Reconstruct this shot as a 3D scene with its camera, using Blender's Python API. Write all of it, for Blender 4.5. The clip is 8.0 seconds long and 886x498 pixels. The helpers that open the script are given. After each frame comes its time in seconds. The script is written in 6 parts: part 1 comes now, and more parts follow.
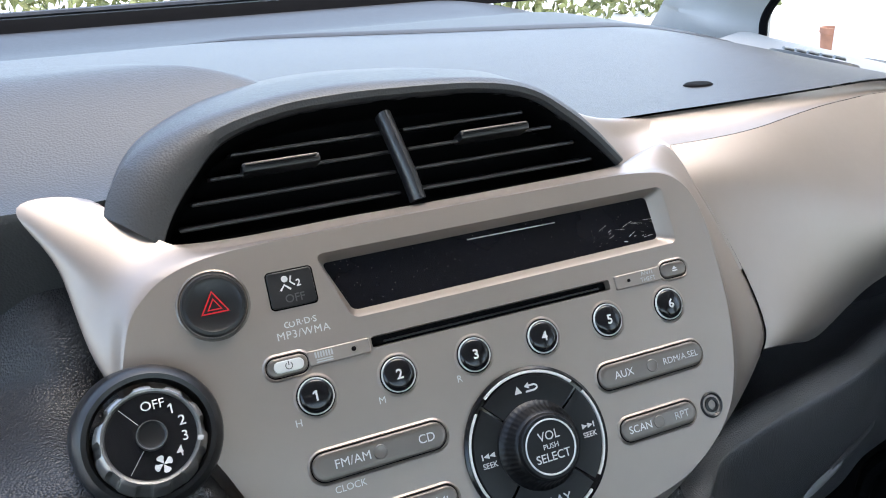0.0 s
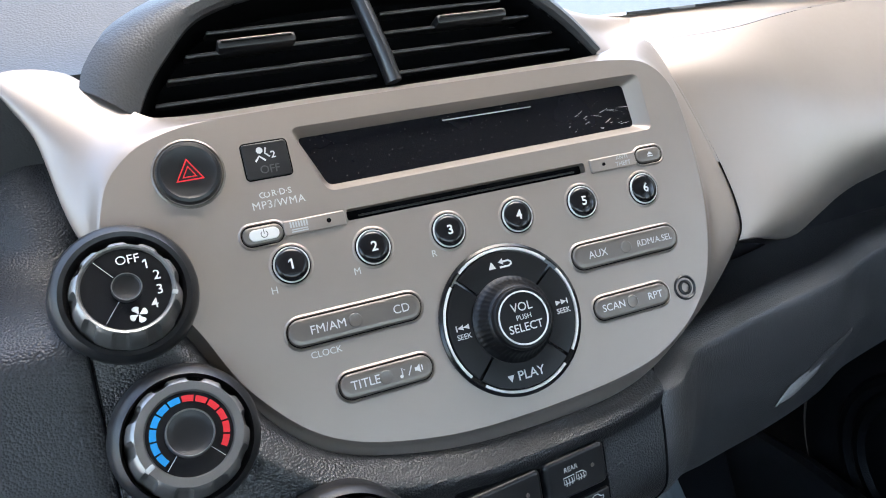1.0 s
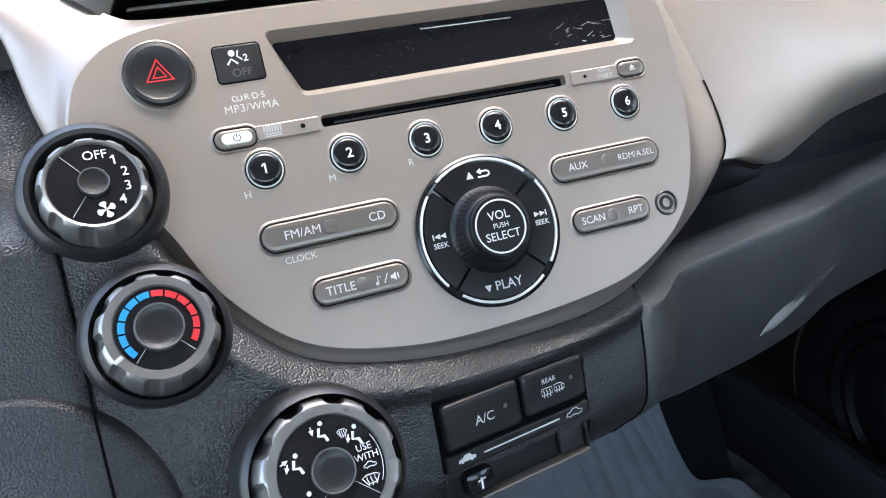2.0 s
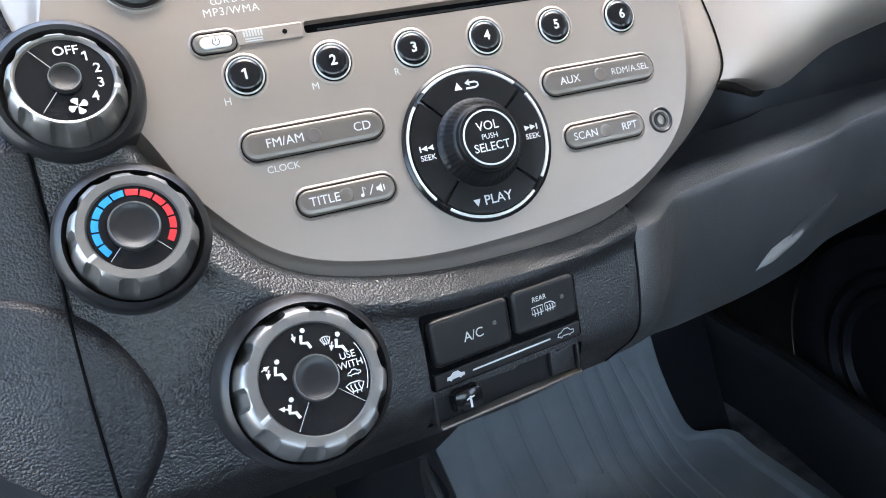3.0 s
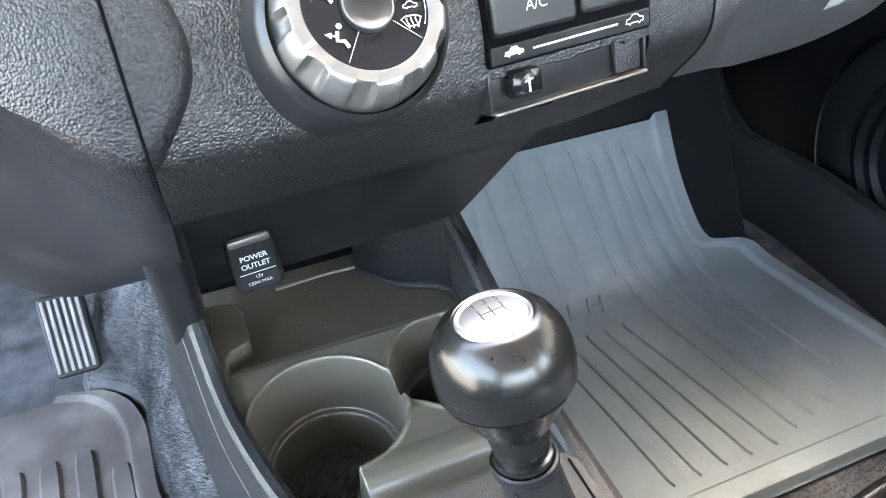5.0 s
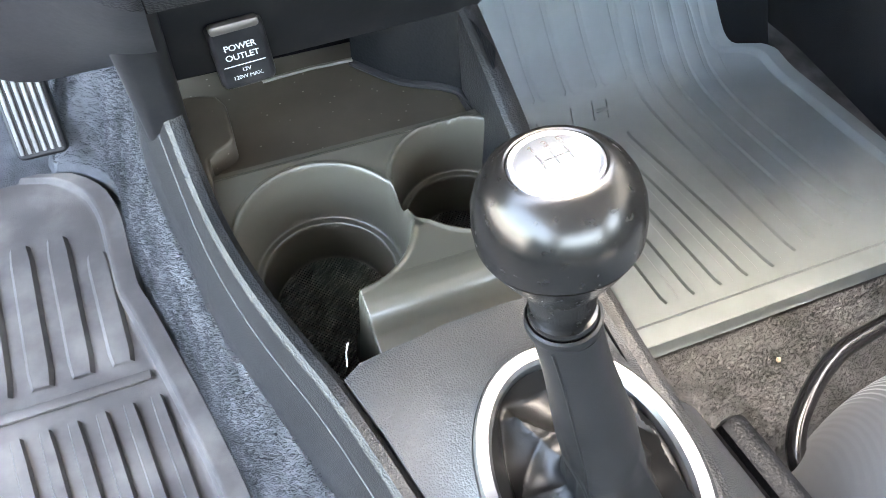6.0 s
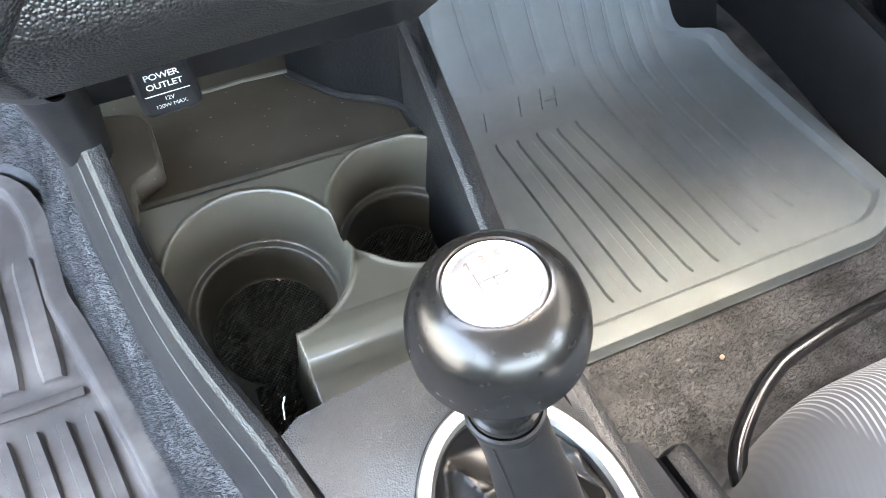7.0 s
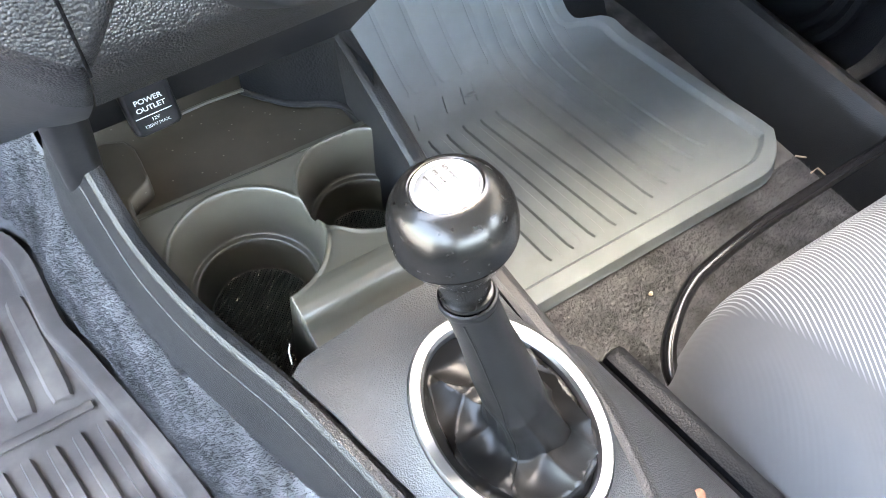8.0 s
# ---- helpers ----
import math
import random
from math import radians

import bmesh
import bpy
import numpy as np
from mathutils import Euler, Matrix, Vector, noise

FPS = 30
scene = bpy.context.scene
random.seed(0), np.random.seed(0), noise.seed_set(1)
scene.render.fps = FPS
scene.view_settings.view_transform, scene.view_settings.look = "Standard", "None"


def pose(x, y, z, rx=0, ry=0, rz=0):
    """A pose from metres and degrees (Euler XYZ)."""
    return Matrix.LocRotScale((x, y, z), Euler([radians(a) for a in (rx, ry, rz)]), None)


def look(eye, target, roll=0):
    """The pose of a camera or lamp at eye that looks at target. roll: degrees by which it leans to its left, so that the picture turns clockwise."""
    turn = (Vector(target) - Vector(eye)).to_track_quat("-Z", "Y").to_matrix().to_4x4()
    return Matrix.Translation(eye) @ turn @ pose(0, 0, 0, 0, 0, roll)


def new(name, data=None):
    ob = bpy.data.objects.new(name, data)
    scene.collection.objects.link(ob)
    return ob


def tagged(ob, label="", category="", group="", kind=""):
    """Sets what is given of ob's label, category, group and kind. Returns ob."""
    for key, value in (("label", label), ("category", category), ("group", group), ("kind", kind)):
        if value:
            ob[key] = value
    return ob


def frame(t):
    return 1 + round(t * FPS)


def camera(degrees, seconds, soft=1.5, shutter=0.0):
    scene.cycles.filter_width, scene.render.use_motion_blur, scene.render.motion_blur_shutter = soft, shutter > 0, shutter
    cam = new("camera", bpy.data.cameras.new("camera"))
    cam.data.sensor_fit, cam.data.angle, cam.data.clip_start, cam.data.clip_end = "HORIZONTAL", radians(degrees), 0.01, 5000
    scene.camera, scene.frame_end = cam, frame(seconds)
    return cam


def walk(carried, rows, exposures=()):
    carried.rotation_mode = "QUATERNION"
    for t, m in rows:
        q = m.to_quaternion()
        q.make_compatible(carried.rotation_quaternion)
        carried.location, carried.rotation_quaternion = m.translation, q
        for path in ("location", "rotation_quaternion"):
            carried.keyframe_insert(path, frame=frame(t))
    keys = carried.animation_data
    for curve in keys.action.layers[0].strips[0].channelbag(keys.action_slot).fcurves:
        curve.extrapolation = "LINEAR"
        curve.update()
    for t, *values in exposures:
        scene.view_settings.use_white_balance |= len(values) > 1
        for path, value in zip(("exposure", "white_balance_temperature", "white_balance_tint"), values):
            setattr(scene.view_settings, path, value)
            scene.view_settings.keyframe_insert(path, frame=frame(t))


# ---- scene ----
cam = camera(59.5, 8.0, 1.0)
PATH = [
    (0, (-0.148, -0.294, 0.768), (0.527, 1.428, 0.007), -2.6),
    (0.5, (-0.146, -0.311, 0.748), (0.514, 1.403, -0.042), -3.0),
    (1, (-0.147, -0.318, 0.728), (0.515, 1.376, -0.104), -2.8),
    (1.5, (-0.144, -0.325, 0.714), (0.512, 1.354, -0.154), -2.8),
    (2, (-0.142, -0.33, 0.7), (0.507, 1.333, -0.203), -2.8),
    (2.2, (-0.139, -0.334, 0.692), (0.486, 1.334, -0.219), -3.1),
    (3.5, (-0.14, -0.338, 0.661), (0.499, 1.266, -0.348), -2.9),
    (4, (-0.143, -0.345, 0.644), (0.49, 1.229, -0.416), -2.8),
    (4.5, (-0.16, -0.352, 0.607), (0.457, 1.174, -0.529), -2.5),
    (4.7, (-0.166, -0.348, 0.591), (0.435, 1.154, -0.586), -2.4),
    (5.8, (-0.176, -0.288, 0.567), (0.322, 0.881, -0.978), 2.2),
    (6, (-0.174, -0.279, 0.556), (0.315, 0.769, -1.075), 4.0),
    (6.5, (-0.154, -0.241, 0.568), (0.378, 0.684, -1.124), 8.3),
    (7, (-0.151, -0.236, 0.569), (0.414, 0.66, -1.128), 9.4),
    (7.5, (-0.166, -0.253, 0.588), (0.444, 0.635, -1.097), 9.1),
    (8, (-0.199, -0.301, 0.621), (0.512, 0.57, -1.032), 6.9),
]
walk(cam, [(t, look(eye, target, roll)) for t, eye, target, roll in PATH], [(0, 2.95, 6850, 6), (1.0, 3.35, 6850, 6), (2.0, 3.75, 6900, 7), (3.5, 4.3, 7050, 7), (4.5, 5.25, 7800, 8), (6.0, 5.88, 8250, 8), (8, 5.88, 8350, 9)])

# ---------------------------------------------------------------- light
world = bpy.data.worlds.new("sky")
scene.world = world
world.use_nodes = True
SUN_UP, SUN_ROUND = 76.0, 105.0          # sun's height, and its bearing from straight ahead, clockwise
wn = world.node_tree
sky = wn.nodes.new("ShaderNodeTexSky")
sky.sky_type = "NISHITA"
sky.sun_disc = False
sky.sun_elevation = radians(SUN_UP)
sky.sun_rotation = radians(SUN_ROUND)
sky.air_density, sky.dust_density = 1.0, 2.5
back = wn.nodes["Background"]
back.inputs["Strength"].default_value = 0.15
wn.links.new(sky.outputs["Color"], back.inputs["Color"])
sun_data = bpy.data.lights.new("sun", "SUN")
sun_data.energy, sun_data.angle, sun_data.color = 0.34, radians(45), (1.0, 0.995, 0.985)
sun = new("sun", sun_data)
sun.matrix_world = look((0, 0, 0), (-math.sin(radians(SUN_ROUND)) * math.cos(radians(SUN_UP)), -math.cos(radians(SUN_ROUND)) * math.cos(radians(SUN_UP)), -math.sin(radians(SUN_UP))))


# ---------------------------------------------------------------- helpers of this scene
import functools


def thing(name, label, category, m=None, group="", kind=""):
    ob = new(name)
    ob.empty_display_size = 0.02
    if m is not None:
        ob.matrix_basis = m
    return tagged(ob, label, category, group, kind)


def part(name, bm, material, parent=None, label="", smooth=True, angle=35, m=None):
    if m is not None:
        bm.transform(m)
    bmesh.ops.recalc_face_normals(bm, faces=bm.faces[:])
    me = bpy.data.meshes.new(name)
    if smooth:
        for f in bm.faces:
            f.smooth = len(f.verts) <= 4
        for e in bm.edges:
            if len(e.link_faces) == 2 and e.calc_face_angle(0) > radians(angle):
                e.smooth = False
    bm.to_mesh(me)
    bm.free()
    me.materials.append(material)
    ob = new(name, me)
    ob.parent = parent
    if label:
        ob["label"] = label
    return ob


def rough_path(points, closed=False, step=8):
    """A smooth line (Catmull-Rom) through control points."""
    pts = [Vector(p) for p in points]
    n, out = len(pts), []
    for i in range(n if closed else n - 1):
        if closed:
            a, b, c, d = (pts[(i + k) % n] for k in (-1, 0, 1, 2))
        else:
            a, b, c, d = (pts[min(max(i + k, 0), n - 1)] for k in (-1, 0, 1, 2))
        for k in range(step):
            t = k / step
            out.append(0.5 * (2 * b + (c - a) * t + (2 * a - 5 * b + 4 * c - d) * t * t + (3 * b - 3 * c + d - a) * t ** 3))
    if not closed:
        out.append(pts[-1])
    return out


def grid(fn, us, vs):
    bm = bmesh.new()
    rows = [[bm.verts.new(fn(u, v)) for u in us] for v in vs]
    for r, q in zip(rows, rows[1:]):
        for i in range(len(us) - 1):
            bm.faces.new((r[i], r[i + 1], q[i + 1], q[i]))
    return bm


def loft(loops, closed=True, cap0=False, cap1=False, bm=None):
    bm = bm or bmesh.new()
    rings = [[bm.verts.new(p) for p in loop] for loop in loops]
    n = len(rings[0])
    for a, b in zip(rings, rings[1:]):
        for i in range(n if closed else n - 1):
            j = (i + 1) % n
            bm.faces.new((a[i], a[j], b[j], b[i]))
    if cap0:
        bm.faces.new(rings[0])
    if cap1:
        bm.faces.new(rings[-1])
    return bm


def lathe(profile, seg=48, wave=None, bm=None):
    """A turned shape about z. profile: (radius, height) rows; wave(k, angle) scales row k's radius."""
    loops = []
    for k, (r, z) in enumerate(profile):
        loops.append([Vector((r * f * math.cos(a), r * f * math.sin(a), z)) for a in [2 * math.pi * i / seg for i in range(seg)] for f in [wave(k, a) if wave else 1.0]])
    out = loft(loops, True, False, False, bm)
    bmesh.ops.remove_doubles(out, verts=out.verts[:], dist=1e-7)
    return out


def lin(a, b, n):
    return [a + (b - a) * i / (n - 1) for i in range(n)]


def step(a, b, x):
    t = min(max((x - a) / (b - a), 0.0), 1.0)
    return t * t * (3 - 2 * t)


@functools.lru_cache(maxsize=None)
def slopes(table):
    """Slopes of a smooth line without overshoot through a table of (x, value)."""
    d = [(q - p) / (b - a) for (a, p), (b, q) in zip(table, table[1:])]
    mid = [0.0 if e * f <= 0 else 2 * e * f / (e + f) for e, f in zip(d, d[1:])]
    return [d[0]] + mid + [d[-1]]


def curve_at(x, table):
    """Smooth value at x of a short table of (x, value)."""
    table = tuple(table)
    if x <= table[0][0]:
        return table[0][1]
    m = slopes(table)
    for i, ((a, p), (b, q)) in enumerate(zip(table, table[1:])):
        if x <= b:
            h, t = b - a, (x - a) / (b - a)
            return p * (1 + 2 * t) * (1 - t) ** 2 + h * m[i] * t * (1 - t) ** 2 + q * t * t * (3 - 2 * t) + h * m[i + 1] * t * t * (t - 1)
    return table[-1][1]


def rrect(w, h, r, n=5):
    out = []
    for cx, cy, a0 in ((w / 2 - r, h / 2 - r, 0), (-w / 2 + r, h / 2 - r, 90), (-w / 2 + r, -h / 2 + r, 180), (w / 2 - r, -h / 2 + r, 270)):
        for i in range(n + 1):
            a = radians(a0 + 90 * i / n)
            out.append((cx + r * math.cos(a), cy + r * math.sin(a)))
    return out


def shrink(outline, d):
    """The outline moved inwards by d (counter-clockwise outlines)."""
    n, out = len(outline), []
    for i in range(n):
        a, b, c = (Vector(outline[(i + k) % n][:2]) for k in (-1, 0, 1))
        e, f = (b - a), (c - b)
        if e.length < 1e-9:
            e = f
        if f.length < 1e-9:
            f = e
        e.normalize(), f.normalize()
        m = (Vector((-e.y, e.x)) + Vector((-f.y, f.x)))
        m = m / max(m.length_squared / 2, 0.2)
        out.append((b.x + m.x * d, b.y + m.y * d))
    return out


def prism(outline, z0, z1, bevel=0.0, dome=0.0, bm=None):
    """A plate of an outline from z0 up to z1 with a rounded top edge and a slightly domed top."""
    at = lambda o, z: [Vector((x, y, z)) for x, y in o]
    loops = [at(outline, z0)]
    if bevel:
        loops.append(at(outline, z1 - bevel))
        for k in (1, 2, 3):
            a = k * math.pi / 6
            loops.append(at(shrink(outline, bevel * (1 - math.cos(a))), z1 - bevel + bevel * math.sin(a)))
    else:
        loops.append(at(outline, z1))
    if dome:
        o = shrink(outline, bevel * 2.0)
        loops.append(at(o, z1 + dome * 0.6))
    return loft(loops, True, True, True, bm)


def box(w, d, h, r=0.002, at=(0, 0, 0)):
    """A box with rounded edges, centred in x and y, standing on z = 0."""
    bm = bmesh.new()
    bmesh.ops.create_cube(bm, size=1)
    bmesh.ops.scale(bm, vec=(w, d, h), verts=bm.verts[:])
    bmesh.ops.bevel(bm, geom=bm.edges[:], offset=min(r, w * 0.45, d * 0.45, h * 0.45), segments=2, affect="EDGES", profile=0.5)
    bmesh.ops.translate(bm, vec=(at[0], at[1], at[2] + h / 2), verts=bm.verts[:])
    return bm


def tube(points, radius, seg=10, bm=None, flat=1.0):
    pts = [Vector(p) for p in points]
    loops, side = [], None
    for i, p in enumerate(pts):
        d = (pts[min(i + 1, len(pts) - 1)] - pts[max(i - 1, 0)]).normalized()
        side = (d.cross(Vector((0, 0, 1))) if side is None else side - d * side.dot(d))
        if side.length < 1e-6:
            side = d.cross(Vector((0, 1, 0)))
        side.normalize()
        up = side.cross(d)
        r = radius(i / (len(pts) - 1)) if callable(radius) else radius
        loops.append([p + r * (math.cos(a) * side + flat * math.sin(a) * up) for a in [2 * math.pi * k / seg for k in range(seg)]])
    return loft(loops, True, True, True, bm)


def stroke(points, w, z=0.0, h=0.0003, bm=None, closed=False):
    """A flat printed line of width w through 2D points."""
    bm = bm or bmesh.new()
    pts = [Vector(p) for p in points]
    if closed:
        pts.append(pts[0])
    n = len(pts)
    left, right = [], []
    for i in range(n):
        a, b = pts[max(i - 1, 0)], pts[min(i + 1, n - 1)]
        if closed and i in (0, n - 1):
            a, b = pts[-2], pts[1]
        d = (b - a).normalized()
        left.append(Vector((pts[i].x - d.y * w / 2, pts[i].y + d.x * w / 2, z + h)))
        right.append(Vector((pts[i].x + d.y * w / 2, pts[i].y - d.x * w / 2, z + h)))
    L, R = [bm.verts.new(p) for p in left], [bm.verts.new(p) for p in right]
    for i in range(n - 1):
        bm.faces.new((R[i], R[i + 1], L[i + 1], L[i]))
    return bm


def blot(points, z=0.0, h=0.0003, bm=None):
    bm = bm or bmesh.new()
    bm.faces.new([bm.verts.new((x, y, z + h)) for x, y in points])
    return bm


def disc(r, z, x=0, y=0, n=24):
    return [(x + r * math.cos(2 * math.pi * i / n), y + r * math.sin(2 * math.pi * i / n)) for i in range(n)]


def arc(r, a0, a1, n=24, x=0, y=0):
    return [(x + r * math.cos(radians(a)), y + r * math.sin(radians(a))) for a in lin(a0, a1, n)]


def words(text, size, weight=0.0, z=0.0003, spacing=1.0, m=None):
    """Letters of the built-in font as a flat mesh, centred."""
    cu = bpy.data.curves.new("letters", "FONT")
    cu.body, cu.size, cu.align_x, cu.align_y, cu.offset = text, size, "CENTER", "CENTER", 0.0 if "M" in text else weight * size
    cu.space_character, cu.resolution_u = spacing, 4
    ob = bpy.data.objects.new("letters", cu)
    me = bpy.data.meshes.new_from_object(ob)
    bm = bmesh.new()
    bm.from_mesh(me)
    bpy.data.objects.remove(ob)
    bpy.data.curves.remove(cu)
    bpy.data.meshes.remove(me)
    if text == "1":
        lo, hi = min(v.co.y for v in bm.verts), max(v.co.y for v in bm.verts)
        x0 = min(v.co.x for v in bm.verts)
        bm.faces.new([bm.verts.new(p) for p in ((x0, hi, 0), (x0 - 0.17 * size, hi - 0.13 * size, 0), (x0 - 0.17 * size, hi - 0.25 * size, 0), (x0, hi - 0.16 * size, 0))])
    bm.transform(Matrix.Translation((0, 0, z)))
    if m is not None:
        bm.transform(m)
    return bm


# ---------------------------------------------------------------- materials
def mat(name, base, rough=0.5, metal=0.0, vary=0.15, scale=40.0, grain="", grain_size=0.0015, grain_depth=0.3, spec=0.5, dust=0.0, coat=0.0, speckle=0.0, speckle_scale=260, sheen=0.0):
    """A surface: base colour with soft blotches, a fine grain relief, and a little dust."""
    m = bpy.data.materials.new(name)
    m.use_nodes = True
    t = m.node_tree
    bsdf = t.nodes["Principled BSDF"]
    N, L = t.nodes.new, t.links.new
    co = N("ShaderNodeTexCoord").outputs["Object"]
    n1 = N("ShaderNodeTexNoise")
    n1.inputs["Scale"].default_value, n1.inputs["Detail"].default_value = scale, 5
    L(co, n1.inputs["Vector"])
    ramp = N("ShaderNodeMapRange")
    ramp.inputs["From Min"].default_value, ramp.inputs["From Max"].default_value = 0.3, 0.7
    ramp.inputs["To Min"].default_value, ramp.inputs["To Max"].default_value = 1 - vary, 1 + vary
    L(n1.outputs["Fac"], ramp.inputs["Value"])
    mul = N("ShaderNodeVectorMath")
    mul.operation = "SCALE"
    mul.inputs[0].default_value = base
    L(ramp.outputs["Result"], mul.inputs["Scale"])
    colour = mul.outputs["Vector"]
    n2 = N("ShaderNodeTexNoise")
    n2.inputs["Scale"].default_value, n2.inputs["Detail"].default_value = scale * 12, 3
    L(co, n2.inputs["Vector"])
    if dust or speckle:
        spots = N("ShaderNodeMapRange")
        if speckle:
            n3 = N("ShaderNodeTexVoronoi")
            n3.inputs["Scale"].default_value = speckle_scale
            L(co, n3.inputs["Vector"])
            spots.inputs["From Min"].default_value, spots.inputs["From Max"].default_value = 0.11, 0.05
            spots.inputs["To Max"].default_value = speckle
            L(n3.outputs["Distance"], spots.inputs["Value"])
        else:
            spots.inputs["From Min"].default_value, spots.inputs["From Max"].default_value = 0.5, 0.75
            spots.inputs["To Max"].default_value = dust
            L(n1.outputs["Fac"], spots.inputs["Value"])
        mix = N("ShaderNodeMix")
        mix.data_type = "RGBA"
        L(spots.outputs["Result"], mix.inputs["Factor"])
        L(colour, mix.inputs[6])
        mix.inputs[7].default_value = (0.34, 0.31, 0.27, 1)
        colour = mix.outputs[2]
    L(colour, bsdf.inputs["Base Color"])
    rr = N("ShaderNodeMapRange")
    rr.inputs["To Min"].default_value, rr.inputs["To Max"].default_value = max(rough - 0.04, 0.02), min(rough + 0.04, 1)
    L(n2.outputs["Fac"], rr.inputs["Value"])
    L(rr.outputs["Result"], bsdf.inputs["Roughness"])
    bsdf.inputs["Metallic"].default_value = metal
    bsdf.inputs["Specular IOR Level"].default_value = spec
    bsdf.inputs["Coat Weight"].default_value = coat
    bsdf.inputs["Coat Roughness"].default_value = 0.15
    bsdf.inputs["Sheen Weight"].default_value = sheen
    if grain:
        bump = N("ShaderNodeBump")
        bump.inputs["Strength"].default_value = grain_depth
        bump.inputs["Distance"].default_value = grain_size * 0.5
        if grain == "leather":
            v = N("ShaderNodeTexVoronoi")
            v.inputs["Scale"].default_value = 1 / grain_size
            warp = N("ShaderNodeTexNoise")
            warp.inputs["Scale"].default_value = 0.4 / grain_size
            L(co, warp.inputs["Vector"])
            add = N("ShaderNodeVectorMath")
            add.operation = "MULTIPLY_ADD"
            add.inputs[1].default_value = (grain_size * 0.2,) * 3
            L(warp.outputs["Color"], add.inputs[0])
            L(co, add.inputs[2])
            L(add.outputs["Vector"], v.inputs["Vector"])
            inv = N("ShaderNodeMath")
            inv.operation = "MULTIPLY"
            inv.inputs[1].default_value = -1
            L(v.outputs["Distance"], inv.inputs[0])
            L(inv.outputs["Value"], bump.inputs["Height"])
        elif grain == "weave":
            wv = N("ShaderNodeTexWave")
            wv.inputs["Scale"].default_value = 0.32 / grain_size
            wv.inputs["Distortion"].default_value = 0.3
            L(co, wv.inputs["Vector"])
            L(wv.outputs["Fac"], bump.inputs["Height"])
        elif grain == "stripe":
            sep = N("ShaderNodeSeparateXYZ")
            L(co, sep.inputs[0])
            wob = N("ShaderNodeMath")
            wob.operation = "MULTIPLY_ADD"
            wob.inputs[1].default_value, wob.inputs[2].default_value = 0.004, 0.0
            L(n1.outputs["Fac"], wob.inputs[0])
            sm1 = N("ShaderNodeMath")
            sm1.operation = "ADD"
            slant = N("ShaderNodeMath")
            slant.operation = "MULTIPLY_ADD"
            slant.inputs[1].default_value = -0.72
            L(sep.outputs["Y"], slant.inputs[0]), L(sep.outputs["X"], slant.inputs[2])
            L(slant.outputs[0], sm1.inputs[0]), L(wob.outputs[0], sm1.inputs[1])
            fr = N("ShaderNodeMath")
            fr.operation = "MULTIPLY"
            fr.inputs[1].default_value = 2 * math.pi / grain_size
            L(sm1.outputs[0], fr.inputs[0])
            sn = N("ShaderNodeMath")
            sn.operation = "SINE"
            L(fr.outputs[0], sn.inputs[0])
            L(sn.outputs[0], bump.inputs["Height"])
            tone = N("ShaderNodeMapRange")
            tone.inputs["From Min"].default_value, tone.inputs["From Max"].default_value = 0.2, 0.9
            tone.inputs["To Max"].default_value = 0.8
            L(sn.outputs[0], tone.inputs["Value"])
            zone = N("ShaderNodeMapRange")
            zone.inputs["From Min"].default_value, zone.inputs["From Max"].default_value = 0.165, 0.185
            L(sep.outputs["X"], zone.inputs["Value"])
            part_of = N("ShaderNodeMath")
            part_of.operation = "MULTIPLY"
            L(tone.outputs["Result"], part_of.inputs[0]), L(zone.outputs["Result"], part_of.inputs[1])
            mx = N("ShaderNodeMix")
            mx.data_type = "RGBA"
            L(part_of.outputs[0], mx.inputs["Factor"])
            L(colour, mx.inputs[6])
            mx.inputs[7].default_value = (0.34, 0.35, 0.355, 1)
            L(mx.outputs[2], bsdf.inputs["Base Color"])
        elif grain == "check":
            mp = N("ShaderNodeVectorMath")
            mp.operation = "SCALE"
            mp.inputs["Scale"].default_value = 2 * math.pi / grain_size
            L(co, mp.inputs[0])
            sep = N("ShaderNodeSeparateXYZ")
            L(mp.outputs["Vector"], sep.inputs[0])
            s1, s2, pr = N("ShaderNodeMath"), N("ShaderNodeMath"), N("ShaderNodeMath")
            s1.operation = s2.operation = "SINE"
            pr.operation = "MULTIPLY"
            L(sep.outputs["X"], s1.inputs[0]), L(sep.outputs["Y"], s2.inputs[0])
            L(s1.outputs[0], pr.inputs[0]), L(s2.outputs[0], pr.inputs[1])
            L(pr.outputs[0], bump.inputs["Height"])
        else:
            nb = N("ShaderNodeTexNoise")
            nb.inputs["Scale"].default_value, nb.inputs["Detail"].default_value = 1 / grain_size, 4
            L(co, nb.inputs["Vector"])
            L(nb.outputs["Fac"], bump.inputs["Height"])
        L(bump.outputs["Normal"], bsdf.inputs["Normal"])
    return m


SILVER = mat("taupe_silver_paint", (0.290, 0.248, 0.220), 0.45, 0.72, 0.04, 18, "fine", 0.0006, 0.06)
BLACK = mat("black_grained_plastic", (0.009, 0.009, 0.0095), 0.34, 0, 0.15, 25, "leather", 0.0011, 0.85, spec=0.75)
KNEE = mat("dark_grey_leathered_plastic", (0.016, 0.016, 0.018), 0.37, 0, 0.15, 25, "leather", 0.0011, 0.7, spec=0.42)
PAD = mat("soft_grey_dash_skin", (0.027, 0.0277, 0.0292), 0.48, 0, 0.08, 20, "leather", 0.0012, 0.28)
# darker than the pad: the dark reflection is put into the colour
STRIP = mat("dash_plastic_dark_reflection", (0.012, 0.0125, 0.014), 0.5, 0, 0.1, 20, "fine", 0.0012, 0.2, spec=0.35)
SMOOTH = mat("smooth_black_plastic", (0.011, 0.011, 0.012), 0.34, 0, 0.15, 30, "fine", 0.0008, 0.1, dust=0.04, spec=0.38)
